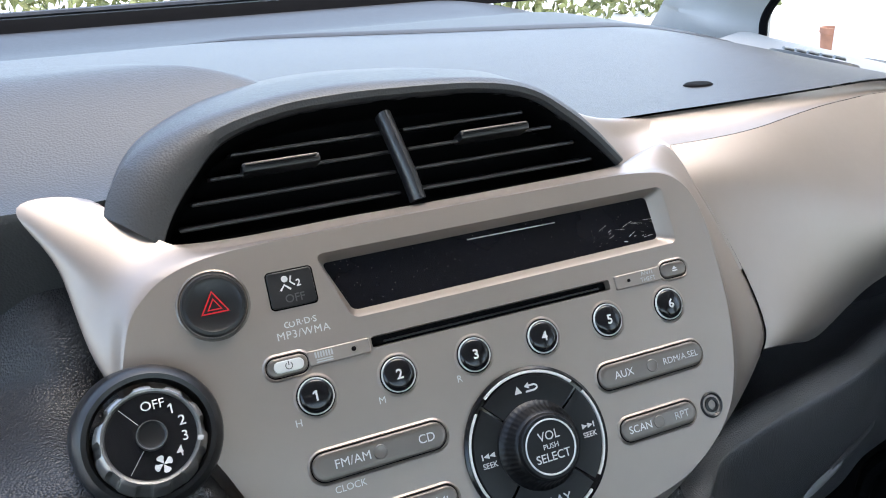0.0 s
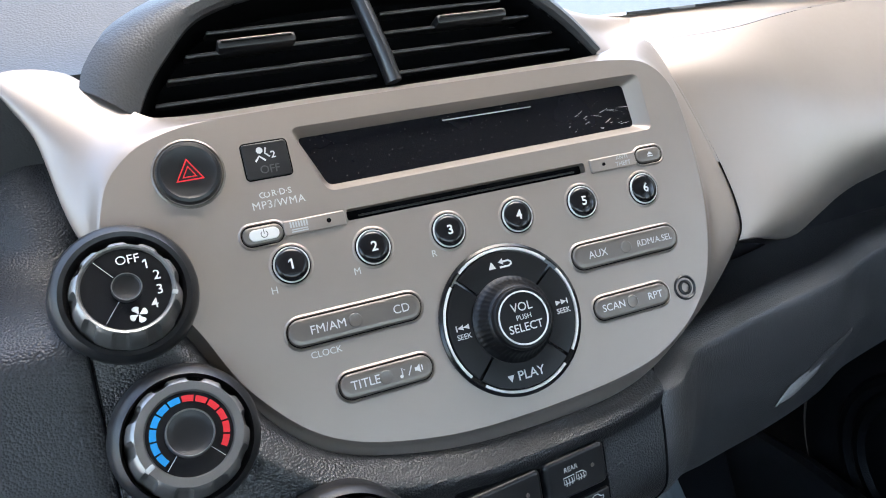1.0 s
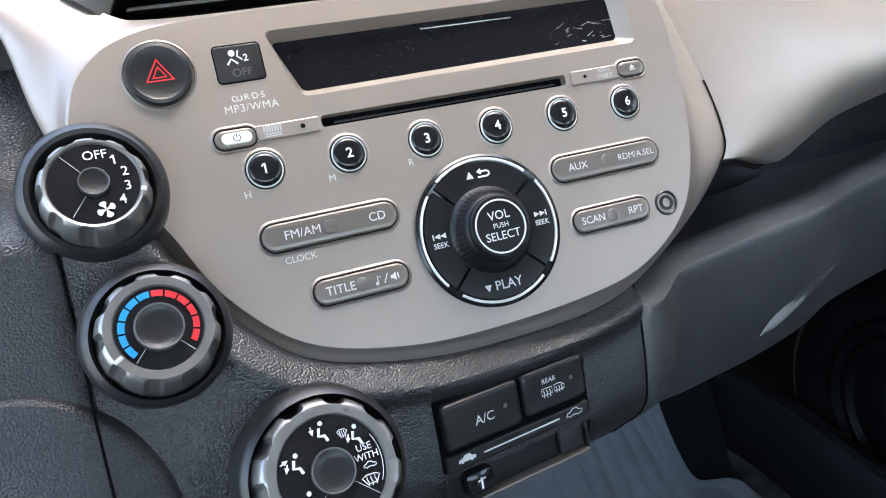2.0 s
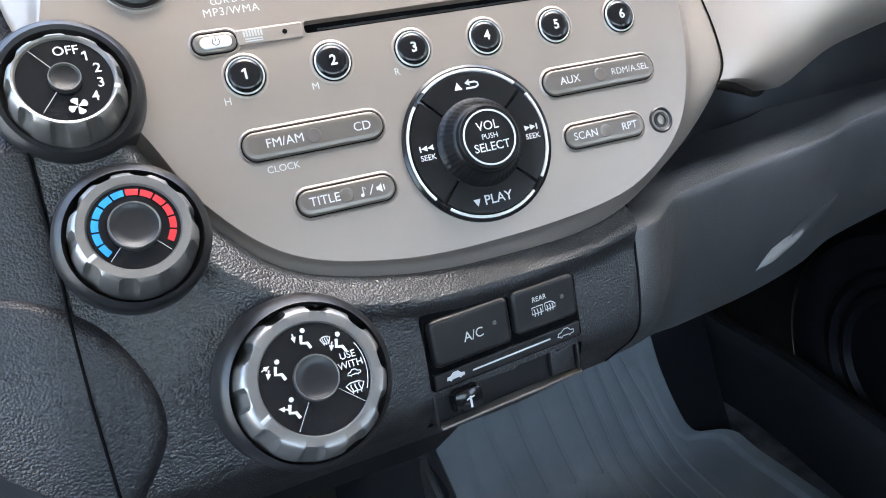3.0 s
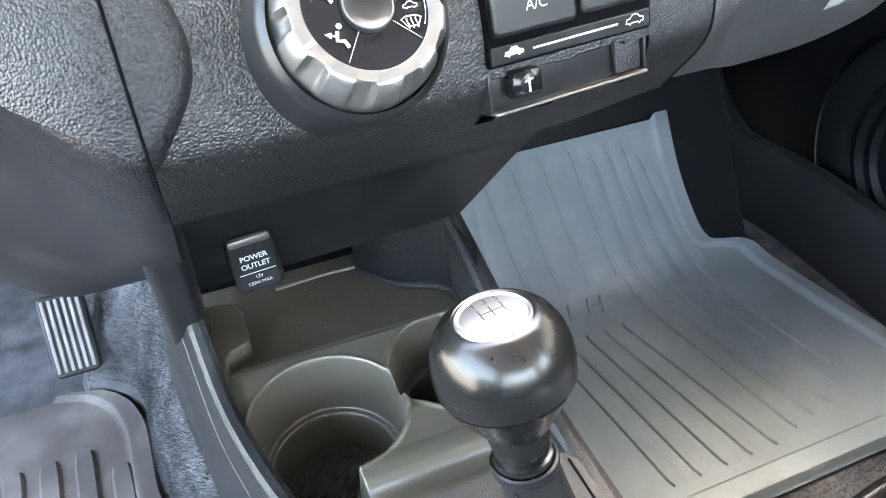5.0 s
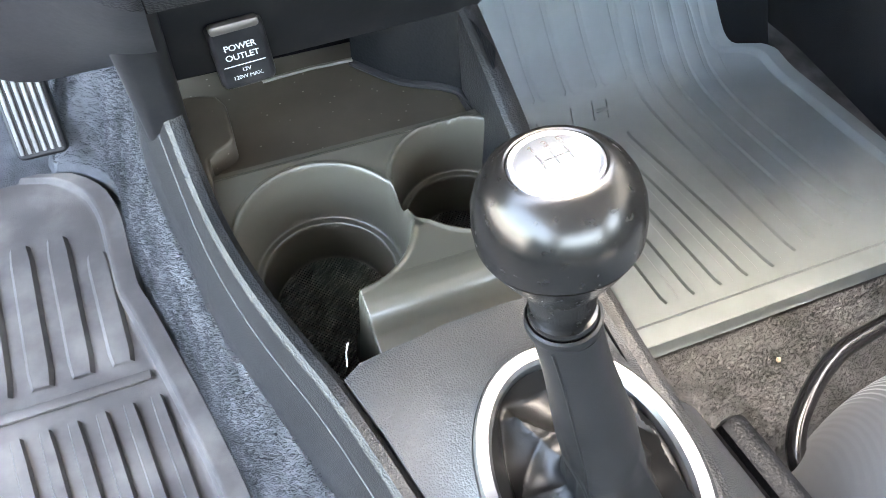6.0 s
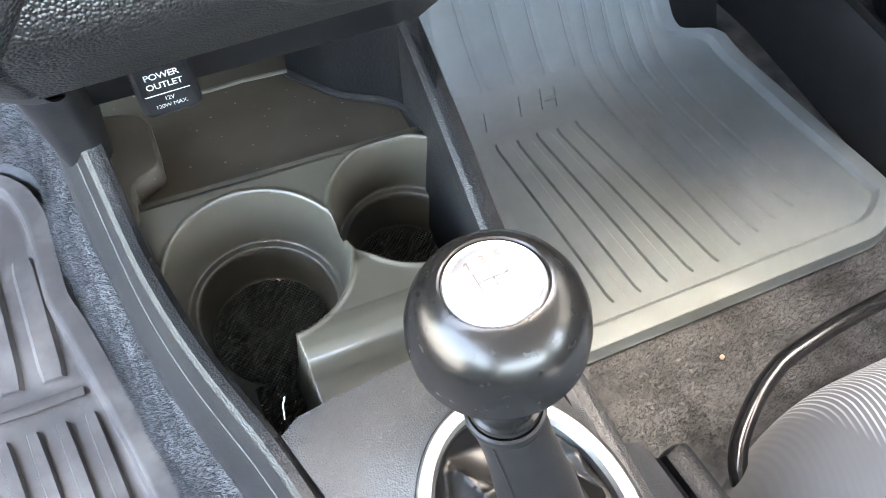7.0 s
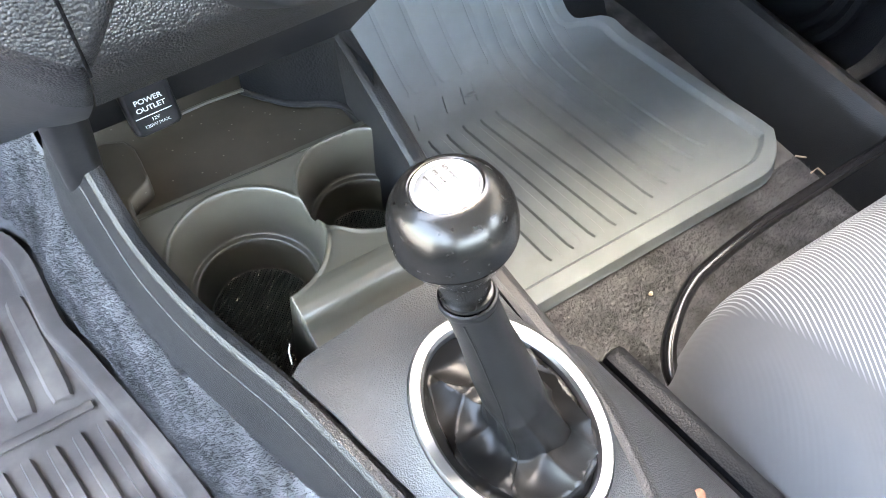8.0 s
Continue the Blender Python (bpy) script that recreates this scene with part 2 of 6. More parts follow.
GLOSS = mat("gloss_black_plastic", (0.008, 0.008, 0.009), 0.16, 0, 0.1, 30, spec=0.35)
DIAL = mat("black_dial_plastic", (0.006, 0.006, 0.0065), 0.34, 0, 0.1, 30, spec=0.25)
SLAT = mat("black_slat_plastic", (0.010, 0.010, 0.011), 0.34, 0, 0.1, 20, spec=0.7)
# near-black for joints and rubber; also holds the shade inside recesses
DEEP = mat("black_and_recess_shade", (0.0025, 0.0025, 0.003), 0.8, 0, 0.2, 40, spec=0.05)
KEYMAT = mat("dark_taupe_key_plastic", (0.155, 0.136, 0.120), 0.34, 0.55, 0.06, 30)
CHROME = mat("satin_grey_metal_plastic", (0.25, 0.243, 0.235), 0.38, 0.85, 0.08, 40)
WHITE = mat("white_print", (0.56, 0.56, 0.55), 0.5, 0, 0.04, 60)
GREYPRINT = mat("pale_grey_print", (0.42, 0.42, 0.41), 0.5, 0, 0.04, 60)
DIMPRINT = mat("dim_grey_print", (0.06, 0.06, 0.06), 0.5, 0, 0.04, 60)
RED = mat("red_print", (0.52, 0.012, 0.02), 0.45, 0, 0.05, 60)
BLUE = mat("blue_print", (0.0, 0.20, 0.47), 0.45, 0, 0.05, 60)
SCREEN = mat("black_display_glass", (0.006, 0.006, 0.008), 0.14, 0, 0.2, 30, spec=0.25, speckle=0.55, speckle_scale=400)
SCRATCH = mat("pale_scratch", (0.55, 0.53, 0.5), 0.5, 0, 0.2, 60)
RIM = mat("black_grained_rim_plastic", (0.016, 0.016, 0.017), 0.36, 0, 0.2, 25, "leather", 0.0012, 0.5, spec=0.42)
GLOVE = mat("black_grained_lid_plastic", (0.046, 0.046, 0.047), 0.35, 0, 0.15, 25, "leather", 0.0011, 0.5, spec=0.95)
KNEE_LIGHT = mat("grey_leathered_plastic", (0.010, 0.010, 0.0115), 0.37, 0, 0.15, 25, "leather", 0.0011, 0.7, spec=0.42)
CONSOLE = mat("grained_console_plastic", (0.036, 0.037, 0.039), 0.36, 0, 0.12, 25, "leather", 0.0010, 0.7, spec=0.5)
# tray and cup base colours carry the warm light that falls there
TRAY = mat("dusty_warm_lit_tray_plastic", (0.074, 0.063, 0.049), 0.40, 0, 0.25, 18, "fine", 0.0011, 0.05, speckle=0.6, speckle_scale=120, spec=0.3)
CUP = mat("warm_lit_cup_plastic", (0.072, 0.065, 0.050), 0.33, 0, 0.1, 25, spec=0.9)
NET = mat("ribbed_rubber_pad", (0.11, 0.11, 0.10), 0.5, 0, 0.1, 30, "check", 0.0026, 1.0)
BOOT = mat("black_leather", (0.0075, 0.0072, 0.0072), 0.40, 0, 0.1, 25, "leather", 0.0009, 0.08, spec=0.45)
SATIN = mat("satin_silver_trim", (0.22, 0.224, 0.228), 0.36, 0.85, 0.05, 30)
KNOB = mat("dark_anodised_metal", (0.046, 0.044, 0.042), 0.26, 0.85, 0.12, 25)
CAP = mat("polished_metal_cap", (0.78, 0.79, 0.80), 0.34, 1.0, 0.03, 40)
CARPET = mat("dark_grey_carpet", (0.097, 0.0985, 0.104), 0.95, 0, 0.45, 28, "fine", 0.0016, 1.0, spec=0.05)
RUBBER = mat("grey_rubber_mat", (0.156, 0.182, 0.194), 0.55, 0, 0.14, 14, "fine", 0.001, 0.2, dust=0.04)
RUBBER_DARK = mat("dusty_dark_rubber_mat", (0.080, 0.069, 0.065), 0.55, 0, 0.3, 16, "fine", 0.001, 0.25, dust=0.25)
FABRIC = mat("grey_striped_fabric", (0.062, 0.065, 0.069), 0.85, 0, 0.12, 6, "stripe", 0.0040, 0.04, spec=0.2, sheen=0.1)
PILLAR = mat("grey_beige_pillar_trim", (0.30, 0.295, 0.28), 0.6, 0, 0.06, 12, "fine", 0.0012, 0.3)
# pale colour holds the light that falls into the handle's hollow
LIT_HOLLOW = mat("pale_lit_hollow", (0.30, 0.295, 0.28), 0.35, 0, 0.08, 40)
DOOR = mat("black_door_plastic", (0.0045, 0.005, 0.006), 0.42, 0, 0.15, 20, "leather", 0.0018, 0.3, spec=0.16)
LINER = mat("pale_headliner", (0.36, 0.355, 0.345), 0.9, 0, 0.05, 20, "fine", 0.002, 0.3)
STEEL = mat("dull_steel", (0.22, 0.21, 0.2), 0.6, 0.3, 0.2, 40)
CONCRETE = mat("pale_concrete", (0.48, 0.48, 0.47), 0.9, 0, 0.15, 1.5, "fine", 0.01, 0.4)
WALL = mat("white_render", (0.75, 0.74, 0.72), 0.8, 0, 0.06, 2, "fine", 0.01, 0.3)
# warm tone chosen for the bounce off the added side wall
BEIGE = mat("beige_bounce_wall", (0.46, 0.40, 0.335), 0.85, 0, 0.08, 2, "fine", 0.01, 0.3)
LEAF = mat("hedge_leaf", (0.16, 0.17, 0.06), 0.6, 0, 0.4, 6)
BRICKRED = mat("red_brown_clay", (0.22, 0.10, 0.06), 0.8, 0, 0.2, 10)
CRUMB = mat("pale_crumb", (0.5, 0.4, 0.3), 0.8, 0, 0.2, 60)


# ---------------------------------------------------------------- the radio's plane: u to the right, v up along it, h out of it
ORIGIN, UP_V, OUT_N = Vector((0, 0.003, 0.58)), Vector((0, 0.5037, 0.8639)), Vector((0, -0.8639, 0.5037))
turn = radians(0.6)
AX_U = Vector((1, 0, 0)) * math.cos(turn) + UP_V * math.sin(turn)
AX_V = UP_V * math.cos(turn) - Vector((1, 0, 0)) * math.sin(turn)
PANEL = Matrix(((AX_U.x, AX_V.x, OUT_N.x, ORIGIN.x), (AX_U.y, AX_V.y, OUT_N.y, ORIGIN.y), (AX_U.z, AX_V.z, OUT_N.z, ORIGIN.z), (0, 0, 0, 1)))


def on_panel(u, v, h):
    return PANEL @ Vector((u, v, h))


def shift(u, v, h=0.0, spin=0.0):
    return Matrix.Translation((u, v, h)) @ Matrix.Rotation(radians(spin), 4, "Z")


FLOOR = -0.055

# ---------------------------------------------------------------- setting: ground, cabin shell
ground = tagged(part("ground", grid(lambda x, y: Vector((x, y, -0.42)), lin(-400, 400, 9), lin(-400, 400, 9)), CONCRETE), "pale concrete yard outside the car", "ground", kind="structure")


def slab(name, x0, x1, y0, y1, z0, z1, material, label, r=0.004):
    bm = box(x1 - x0, y1 - y0, z1 - z0, r, ((x0 + x1) / 2, (y0 + y1) / 2, z0))
    return tagged(part(name, bm, material), label, name.split("_")[0], kind="structure")


slab("floor", -0.95, 0.62, -1.9, 0.75, FLOOR - 0.05, FLOOR, CARPET, "dark grey carpeted car floor")
# firewall coloured near-black to stand for shade under the dash
slab("wall_front", -0.95, 0.75, 0.62, 0.66, FLOOR, 0.52, DEEP, "firewall coloured near-black for the shade under the dashboard")
slab("ceiling", -0.95, 0.78, -1.9, 0.0, 1.12, 1.16, LINER, "pale fabric headliner of the car")
slab("wall_back", -0.95, 0.78, -1.95, -1.9, FLOOR, 0.66, DOOR, "dark rear wall of the cabin")
slab("trim_sill_left", -0.99, -0.93, -1.9, 0.75, FLOOR, FLOOR + 0.26, DOOR, "dark sill of the open driver's door")
slab("wall_right", 0.74, 0.78, -1.9, 0.95, FLOOR, 0.585, DOOR, "dark passenger side wall of the cabin")

slab("wall_right_header", 0.70, 0.78, -1.9, 0.0, 0.975, 1.12, LINER, "pale trim above the passenger side windows")
slab("wall_right_rear", 0.72, 0.78, -1.9, -1.30, 0.585, 0.975, LINER, "pale trim of the rear quarter")
slab("wall_right_post", 0.70, 0.78, -0.78, -0.62, 0.585, 0.975, LINER, "pale trim of the passenger side door post")
slab("wall_left_rear", -0.99, -0.93, -1.9, -0.62, FLOOR, 0.6, DOOR, "dark rear side wall of the cabin")
slab("wall_left_quarter", -0.99, -0.93, -1.9, -1.30, 0.6, 1.12, LINER, "pale trim of the rear quarter on the driver's side")
# unseen block: keeps light from crossing footwells; near-black colour paints their shade
slab("wall_tunnel", -0.175, 0.010, 0.168, 0.62, FLOOR, 0.42, DEEP, "unseen near-black bulkhead that blocks light between the two footwells")


# unseen wall, added to cut the right-hand sky and throw back warm light
slab("wall_yard", 4.4, 4.6, -2.6, 2.3, -0.42, 4.9, BEIGE, "unseen beige wall added to hold back sky on the passenger side", 0.02)


def pillar(name, a, b, w, material=LINER):
    bm = tube([Vector(a).lerp(Vector(b), i / 6) for i in range(7)], w, 12, flat=0.7)
    return tagged(part(name, bm, material), "pale trimmed windscreen pillar", "pillar", kind="structure")


front_line = rough_path([(0.715, 0.90, 0.56), (0.705, 0.83, 0.63), (0.685, 0.78, 0.66), (0.67, 0.60, 0.80), (0.64, 0.28, 0.99), (0.60, 0.0, 1.13)], False, 8)
mid_line = rough_path([(0.67, 0.68, 0.54), (0.66, 0.66, 0.615), (0.675, 0.665, 0.66), (0.655, 0.50, 0.80), (0.635, 0.20, 0.98), (0.61, -0.06, 1.13)], False, 8)
rear_line = rough_path([(0.70, 0.60, 0.53), (0.70, 0.594, 0.600), (0.70, 0.577, 0.659), (0.695, 0.42, 0.80), (0.68, 0.12, 0.96), (0.67, -0.10, 1.13)], False, 8)
trim = loft([front_line, [(a + b) / 2 + Vector((-0.008, 0, 0)) for a, b in zip(front_line, mid_line)], mid_line, [(a + b) / 2 + Vector((-0.008, 0, 0)) for a, b in zip(mid_line, rear_line)], rear_line, [p + Vector((0.05, 0.03, 0)) for p in rear_line]], closed=False)
tagged(part("trim_pillar_right", trim, PILLAR), "grey beige windscreen pillar trim", "pillar", kind="structure")
tagged(part("trim_seal", tube([p + Vector((0.004, -0.004, 0)) for p in rear_line], 0.006, 8), DEEP), "black rubber seal of the side window", "seal", kind="structure")
belt = rough_path([(0.69, 0.60, 0.612), (0.69, 0.53, 0.607), (0.69, 0.44, 0.602), (0.69, 0.34, 0.595), (0.69, 0.2, 0.59), (0.69, -0.6, 0.585)], False, 6)
strip = loft([[p + Vector((dx, 0, dz)) for p in belt] for dx, dz in ((-0.085, -0.016), (-0.055, -0.002), (-0.02, 0.004), (0.0, 0.002), (0.02, -0.004), (0.05, -0.02))], closed=False)
tagged(part("trim_belt", strip, PILLAR), "grey strip along the bottom of the side window", "trim", kind="structure")
pillar("trim_pillar_left", (-0.9, 0.62, 0.62), (-0.86, -0.05, 1.13), 0.045)

# ---------------------------------------------------------------- dashboard
dashboard = thing("dashboard", "grey and black moulded plastic car dashboard with silver trim", "dashboard")

BINNACLE = ((-0.9, 0.30), (-0.35, 0.28), (-0.218, 0.253), (-0.123, 0.206), (-0.065, 0.155), (-0.01, 0.085), (0.05, 0.03), (0.12, -0.06))


def dash_top(x, y):
    edge = curve_at(x, BINNACLE)
    front = 0.078 + 0.03 * step(-0.1, 0.16, x) + 0.01 * step(0.2, 0.5, x)
    z = 0.655 + 0.008 * step(0.1, 0.45, y) - 0.018 * step(0.62, 0.70, y) + 0.012 * step(0.8, 0.95, y)
    rise = 0.66 + 0.042 * step(front, front + 0.13, y)
    raised = 1 - step(edge - 0.01, edge + 0.07, y)
    z = z + (rise - z) * raised * (1 - step(0.02, 0.12, x))
    z -= 0.075 * step(0.34, 0.70, x) * (1 - 0.25 * step(0.62, 0.85, y))
    return z


def dash_point(x, t):
    front = 0.078 + 0.03 * step(-0.1, 0.16, x) + 0.01 * step(0.2, 0.5, x)
    start = front + 0.055 * step(-0.17, -0.11, x) * (1 - step(0.025, 0.070, x))
    y = start + (0.96 - start - 0.10 * step(0.3, 0.74, x)) * t
    return Vector((x, y, dash_top(x, y)))


part("top_pad", grid(dash_point, lin(-0.92, -0.30, 30) + lin(-0.295, 0.13, 150) + lin(0.14, 0.745, 50), [0.0, 0.004] + lin(0.010, 0.36, 130) + lin(0.37, 1, 40)), PAD, dashboard, "soft grey grained top of the dashboard")

# front skirt of the pad down behind the silver horn and over the driver's side
part("pad_skirt", grid(lambda x, t: dash_point(x, 0.0) + Vector((0, -0.004 * math.sin(math.pi * 0.5 * t) + 0.012 * t * t, -0.006 * t - 0.060 * t * t)), lin(-0.92, -0.165, 40), lin(0, 1, 12)), PAD, dashboard, "rounded front edge of the dash pad")

# defroster strip along the windscreen, its colour darkened for the dark cabin it reflects
SHELF = ((-0.9, 0.72), (-0.27, 0.70), (-0.127, 0.653), (0.02, 0.604), (0.165, 0.534), (0.277, 0.48), (0.36, 0.44), (0.48, 0.40), (0.60, 0.45), (0.70, 0.60))


def shelf_point(x, t):
    far = 0.96 - 0.10 * step(0.3, 0.74, x)
    near = min(curve_at(x, SHELF), far - 0.01)
    y = near + (far - near) * t
    return Vector((x, y, dash_top(x, y) + 0.0025 * step(0.0, 0.02, t) + 0.0005))


part("defroster_strip", grid(shelf_point, lin(-0.92, 0.72, 90), [0, 0.008, 0.02] + lin(0.05, 1, 24)), STRIP, dashboard, "plastic strip along the windscreen, coloured darker for its dark reflection")

# hood over the centre vent: from the opening's edge round a soft lip and back into the pad
ARCH = ((-0.146, 0.0805), (-0.139, 0.094), (-0.128, 0.108), (-0.110, 0.125), (-0.081, 0.1335), (-0.053, 0.1355), (-0.023, 0.1355), (0.024, 0.133), (0.053, 0.126), (0.071, 0.112), (0.085, 0.097), (0.097, 0.0805))
LIP = ((-0.168, 0.100), (-0.163, 0.112), (-0.150, 0.126), (-0.120, 0.139), (-0.085, 0.146), (-0.053, 0.1485), (-0.020, 0.1475), (0.026, 0.1435), (0.056, 0.136), (0.078, 0.120), (0.092, 0.103), (0.103, 0.0845))
arch, lip = rough_path([(u, v, 0) for u, v in ARCH]), rough_path([(u, v, 0) for u, v in LIP])
hood_loops = [[on_panel(p.x, p.y, -0.0185) for p in arch]]
for f, h in ((0.0, -0.0145), (0.1, -0.0125), (0.35, -0.0115), (0.7, -0.014), (1.0, -0.020)):
    hood_loops.append([on_panel(*(p.lerp(q, f).xy), h) for p, q in zip(arch, lip)])
for back_y, sink in ((0.03, 0.0), (0.08, 0.006), (0.14, 0.03)):
    hood_loops.append([on_panel(q.x * (1 - back_y * 0.6), q.y, -0.020) + Vector((0, back_y, -sink)) for q in lip])
part("vent_hood", loft(hood_loops, closed=False), PAD, dashboard, "soft grey arched hood over the centre vents")

# black centre stack below and beside the radio
FASCIA_OUT = ((-0.180, 0.030), (-0.190, 0.080), (-0.202, 0.111), (-0.172, 0.110), (-0.146, 0.082), (-0.05, 0.0795), (0.05, 0.0795), (0.098, 0.0805), (0.141, 0.089), (0.154, 0.050), (0.166, 0.003), (0.168, -0.029), (0.153, -0.049), (0.117, -0.076), (0.066, -0.0995), (0.0, -0.105), (-0.052, -0.102), (-0.100, -0.088), (-0.131, -0.056), (-0.153, -0.016))
fascia_edge = np.array([(p.x, p.y) for p in rough_path([(u, v, 0) for u, v in FASCIA_OUT], True, 6)])


def inside_fascia(u, v):
    """Signed distance to the radio surround's outer line, plus inside."""
    a = fascia_edge
    b = np.roll(a, -1, 0)
    p = np.array((u, v))
    d = b - a
    t = np.clip(((p - a) * d).sum(1) / (d * d).sum(1), 0, 1)
    dist = np.sqrt((((a + d * t[:, None]) - p) ** 2).sum(1)).min()
    cross = ((a[:, 1] > v) != (b[:, 1] > v)) & (u < (b[:, 0] - a[:, 0]) * (v - a[:, 1]) / (b[:, 1] - a[:, 1] + 1e-12) + a[:, 0])
    return dist if cross.sum() % 2 else -dist


STACK = ((-0.190, -0.064), (-0.182, -0.045), (-0.174, -0.026), (-0.165, -0.0145), (-0.150, -0.0078), (-0.132, -0.003), (-0.113, 0.0), (0.2, 0.0))


LIFT = 0.006                            # the lower edge climbs towards the glove box


def stack_height(u, v):
    h = -0.006 - 0.12 * u
    if u < -0.19:
        h = -0.006 + 0.12 * 0.19 + 0.05 * (u + 0.19)
    lift = 0.075 * step(-0.19, -0.27, u) + LIFT * step(0.0, 0.09, u)
    h += curve_at(v - lift, STACK)
    h -= 0.055 * step(0.0, 0.125, v) * step(-0.16, -0.21, u)
    return h


POCKET = (-0.046, 0.041, -0.176, -0.160)


def stack_point(u, s):
    v = s + LIFT * step(0.0, 0.09, u) * (1 - step(-0.16, -0.10, s))
    h = -0.006 - 0.12 * u + curve_at(v - LIFT * step(0.0, 0.09, u), STACK)
    d = inside_fascia(u, v)
    h = h + (min(h, -0.030) - h) * step(-0.001, 0.010, d)
    if -0.035 < d < 0.004 and v < 0.02:
        h += 0.0055 * math.exp(-((d + 0.0105) / 0.0058) ** 2) * (1 - step(-0.085, -0.055, v))
    h -= 0.035 * step(-0.160, -0.178, u) * step(-0.005, 0.025, v)
    if POCKET[0] < u < POCKET[1] and POCKET[2] + (u * 0.045) < v < POCKET[3] + (u * 0.045):
        h -= 0.016
    return on_panel(u, v, h)


us = sorted(lin(-0.182, 0.082, 106) + [POCKET[0] + 0.0003, POCKET[0] - 0.0003, POCKET[1] + 0.0003, POCKET[1] - 0.0003])
part("centre_panel", grid(stack_point, us, lin(-0.190, -0.145, 34) + lin(-0.1435, 0.062, 86)), BLACK, dashboard, "black leather-grained centre panel")


# driver's side knee panel beyond the seam
def knee_point(u, s):
    lift = 0.085 * step(-0.182, -0.27, u)
    v = s + lift * (1 - step(-0.13, 0.0, s))
    h = (-0.006 - 0.12 * u if u > -0.19 else 0.0168 + 0.05 * (u + 0.19)) + curve_at(s, STACK)
    up = step(-0.02, 0.04, v)
    h += (-0.030 - 0.40 * max(0.0, -0.185 - u) - h) * up
    near = 1 - step(0.0, 0.035, max(0.0, -inside_fascia(u, v)))
    h += (-0.036 - h) * near * step(-0.02, 0.03, v)
    h -= 0.03 * step(0.03, 0.14, v) + 0.002 * (1 - step(0.0, 0.0018, -0.1828 - u))
    p = on_panel(u, v, h)
    if s < -0.1885:
        p = p + Vector((0, 1, 0.25)) * ((-0.1885 - s) * 12)
    return p


part("knee_panel", grid(knee_point, [-0.1825, -0.1832, -0.184] + lin(-0.186, -0.45, 60), lin(-0.198, -0.145, 40) + lin(-0.142, 0.118, 60)), KNEE_LIGHT, dashboard, "dark leather-grained knee panel beside the centre stack")


# curved leather-grained pad that laps over the seam
def knee_pad(s, t):
    """s: from the pad's outer arc (0) to its inner side (1); t along the arc."""
    a = rough_path([(-0.225, -0.068, 0), (-0.198, -0.073, 0), (-0.174, -0.090, 0), (-0.160, -0.118, 0), (-0.161, -0.142, 0), (-0.180, -0.168, 0)], False, 8)
    k = t * (len(a) - 1)
    i = min(int(k), len(a) - 2)
    p = a[i].lerp(a[i + 1], k - i)
    c = Vector((-0.235, -0.125, 0))
    q = p.lerp(c, s)
    rim = -0.003 + 0.0085 * math.sqrt(min(1.0, s / 0.07)) - 0.003 * s
    return on_panel(q.x, q.y, stack_height(q.x, q.y) + rim)


part("knee_pad", grid(knee_pad, [0, 0.015, 0.035, 0.06, 0.1] + lin(0.15, 1, 10), lin(0, 1, 40)), KNEE, dashboard, "rounded leather-grained pad over the panel seam")


# the seam itself, down across the pad
part("panel_seam", tube([on_panel(-0.1835 + 0.0012 * k, -0.02 - 0.149 * k, stack_height(-0.1835 + 0.0012 * k, -0.02 - 0.149 * k) + 0.0052 * step(0.33, 0.42, k) - 0.0001) for k in lin(0, 1, 60)], 0.0006, 8), DEEP, dashboard, "thin dark panel seam")


# underside: down from the stack to a free lower edge, narrowing to the console's right wall, then back over the tray
def under_point(k, t):
    p = stack_point(-0.1825 + 0.2645 * k, -0.1898)
    x = -0.1825 + 0.1915 * k
    q = Vector((-0.1825 + 0.2300 * k, 0.058, 0.316))
    r = Vector((x, 0.090, 0.238 + 0.006 * k))
    if t < 0.5:
        f = t / 0.5
        return p.lerp(q, f) + Vector((0, 0, 0.012 * math.sin(math.pi * f)))
    if t < 0.88:
        return q.lerp(r, (t - 0.5) / 0.38)
    f = (t - 0.88) / 0.12
    return r + Vector((0, 0.078 * f, 0.003 * math.sin(math.pi * min(1.0, f * 8) * 0.5) + 0.012 * f))


part("lower_panel", grid(under_point, lin(0, 1, 24), lin(0, 0.88, 26) + [0.884, 0.89, 0.9, 0.95, 1.0]), SMOOTH, dashboard, "smooth black panel that recedes to the tray")


def column_point(u, t):
    p = knee_point(u, -0.1884)
    q = Vector((p.x - 0.004, 0.075, 0.270 + 0.10 * step(-0.24, -0.36, u)))
    return p.lerp(q, t) + Vector((0, -0.012, 0.006)) * math.sin(math.pi * t)


part("lower_left_panel", grid(column_point, lin(-0.1826, -0.45, 40), lin(0, 1, 24)), SMOOTH, dashboard, "smooth black panel under the knee panel")


# silver panel in front of the passenger
def edge_low(x):
    return curve_at(x, ((0.15, 0.468), (0.20, 0.473), (0.224, 0.484), (0.245, 0.499), (0.267, 0.512), (0.307, 0.524), (0.348, 0.533), (0.5, 0.549), (0.75, 0.555)))


LEFT_EDGE = rough_path([(0.149, 0.079, 0.6415)] + [on_panel(u, v, h) for u, v, h in ((0.1485, 0.070, -0.0250), (0.1542, 0.050, -0.0220), (0.1660, 0.003, -0.0210), (0.1680, -0.029, -0.0200), (0.160, -0.0430, -0.0205))], False, 10)


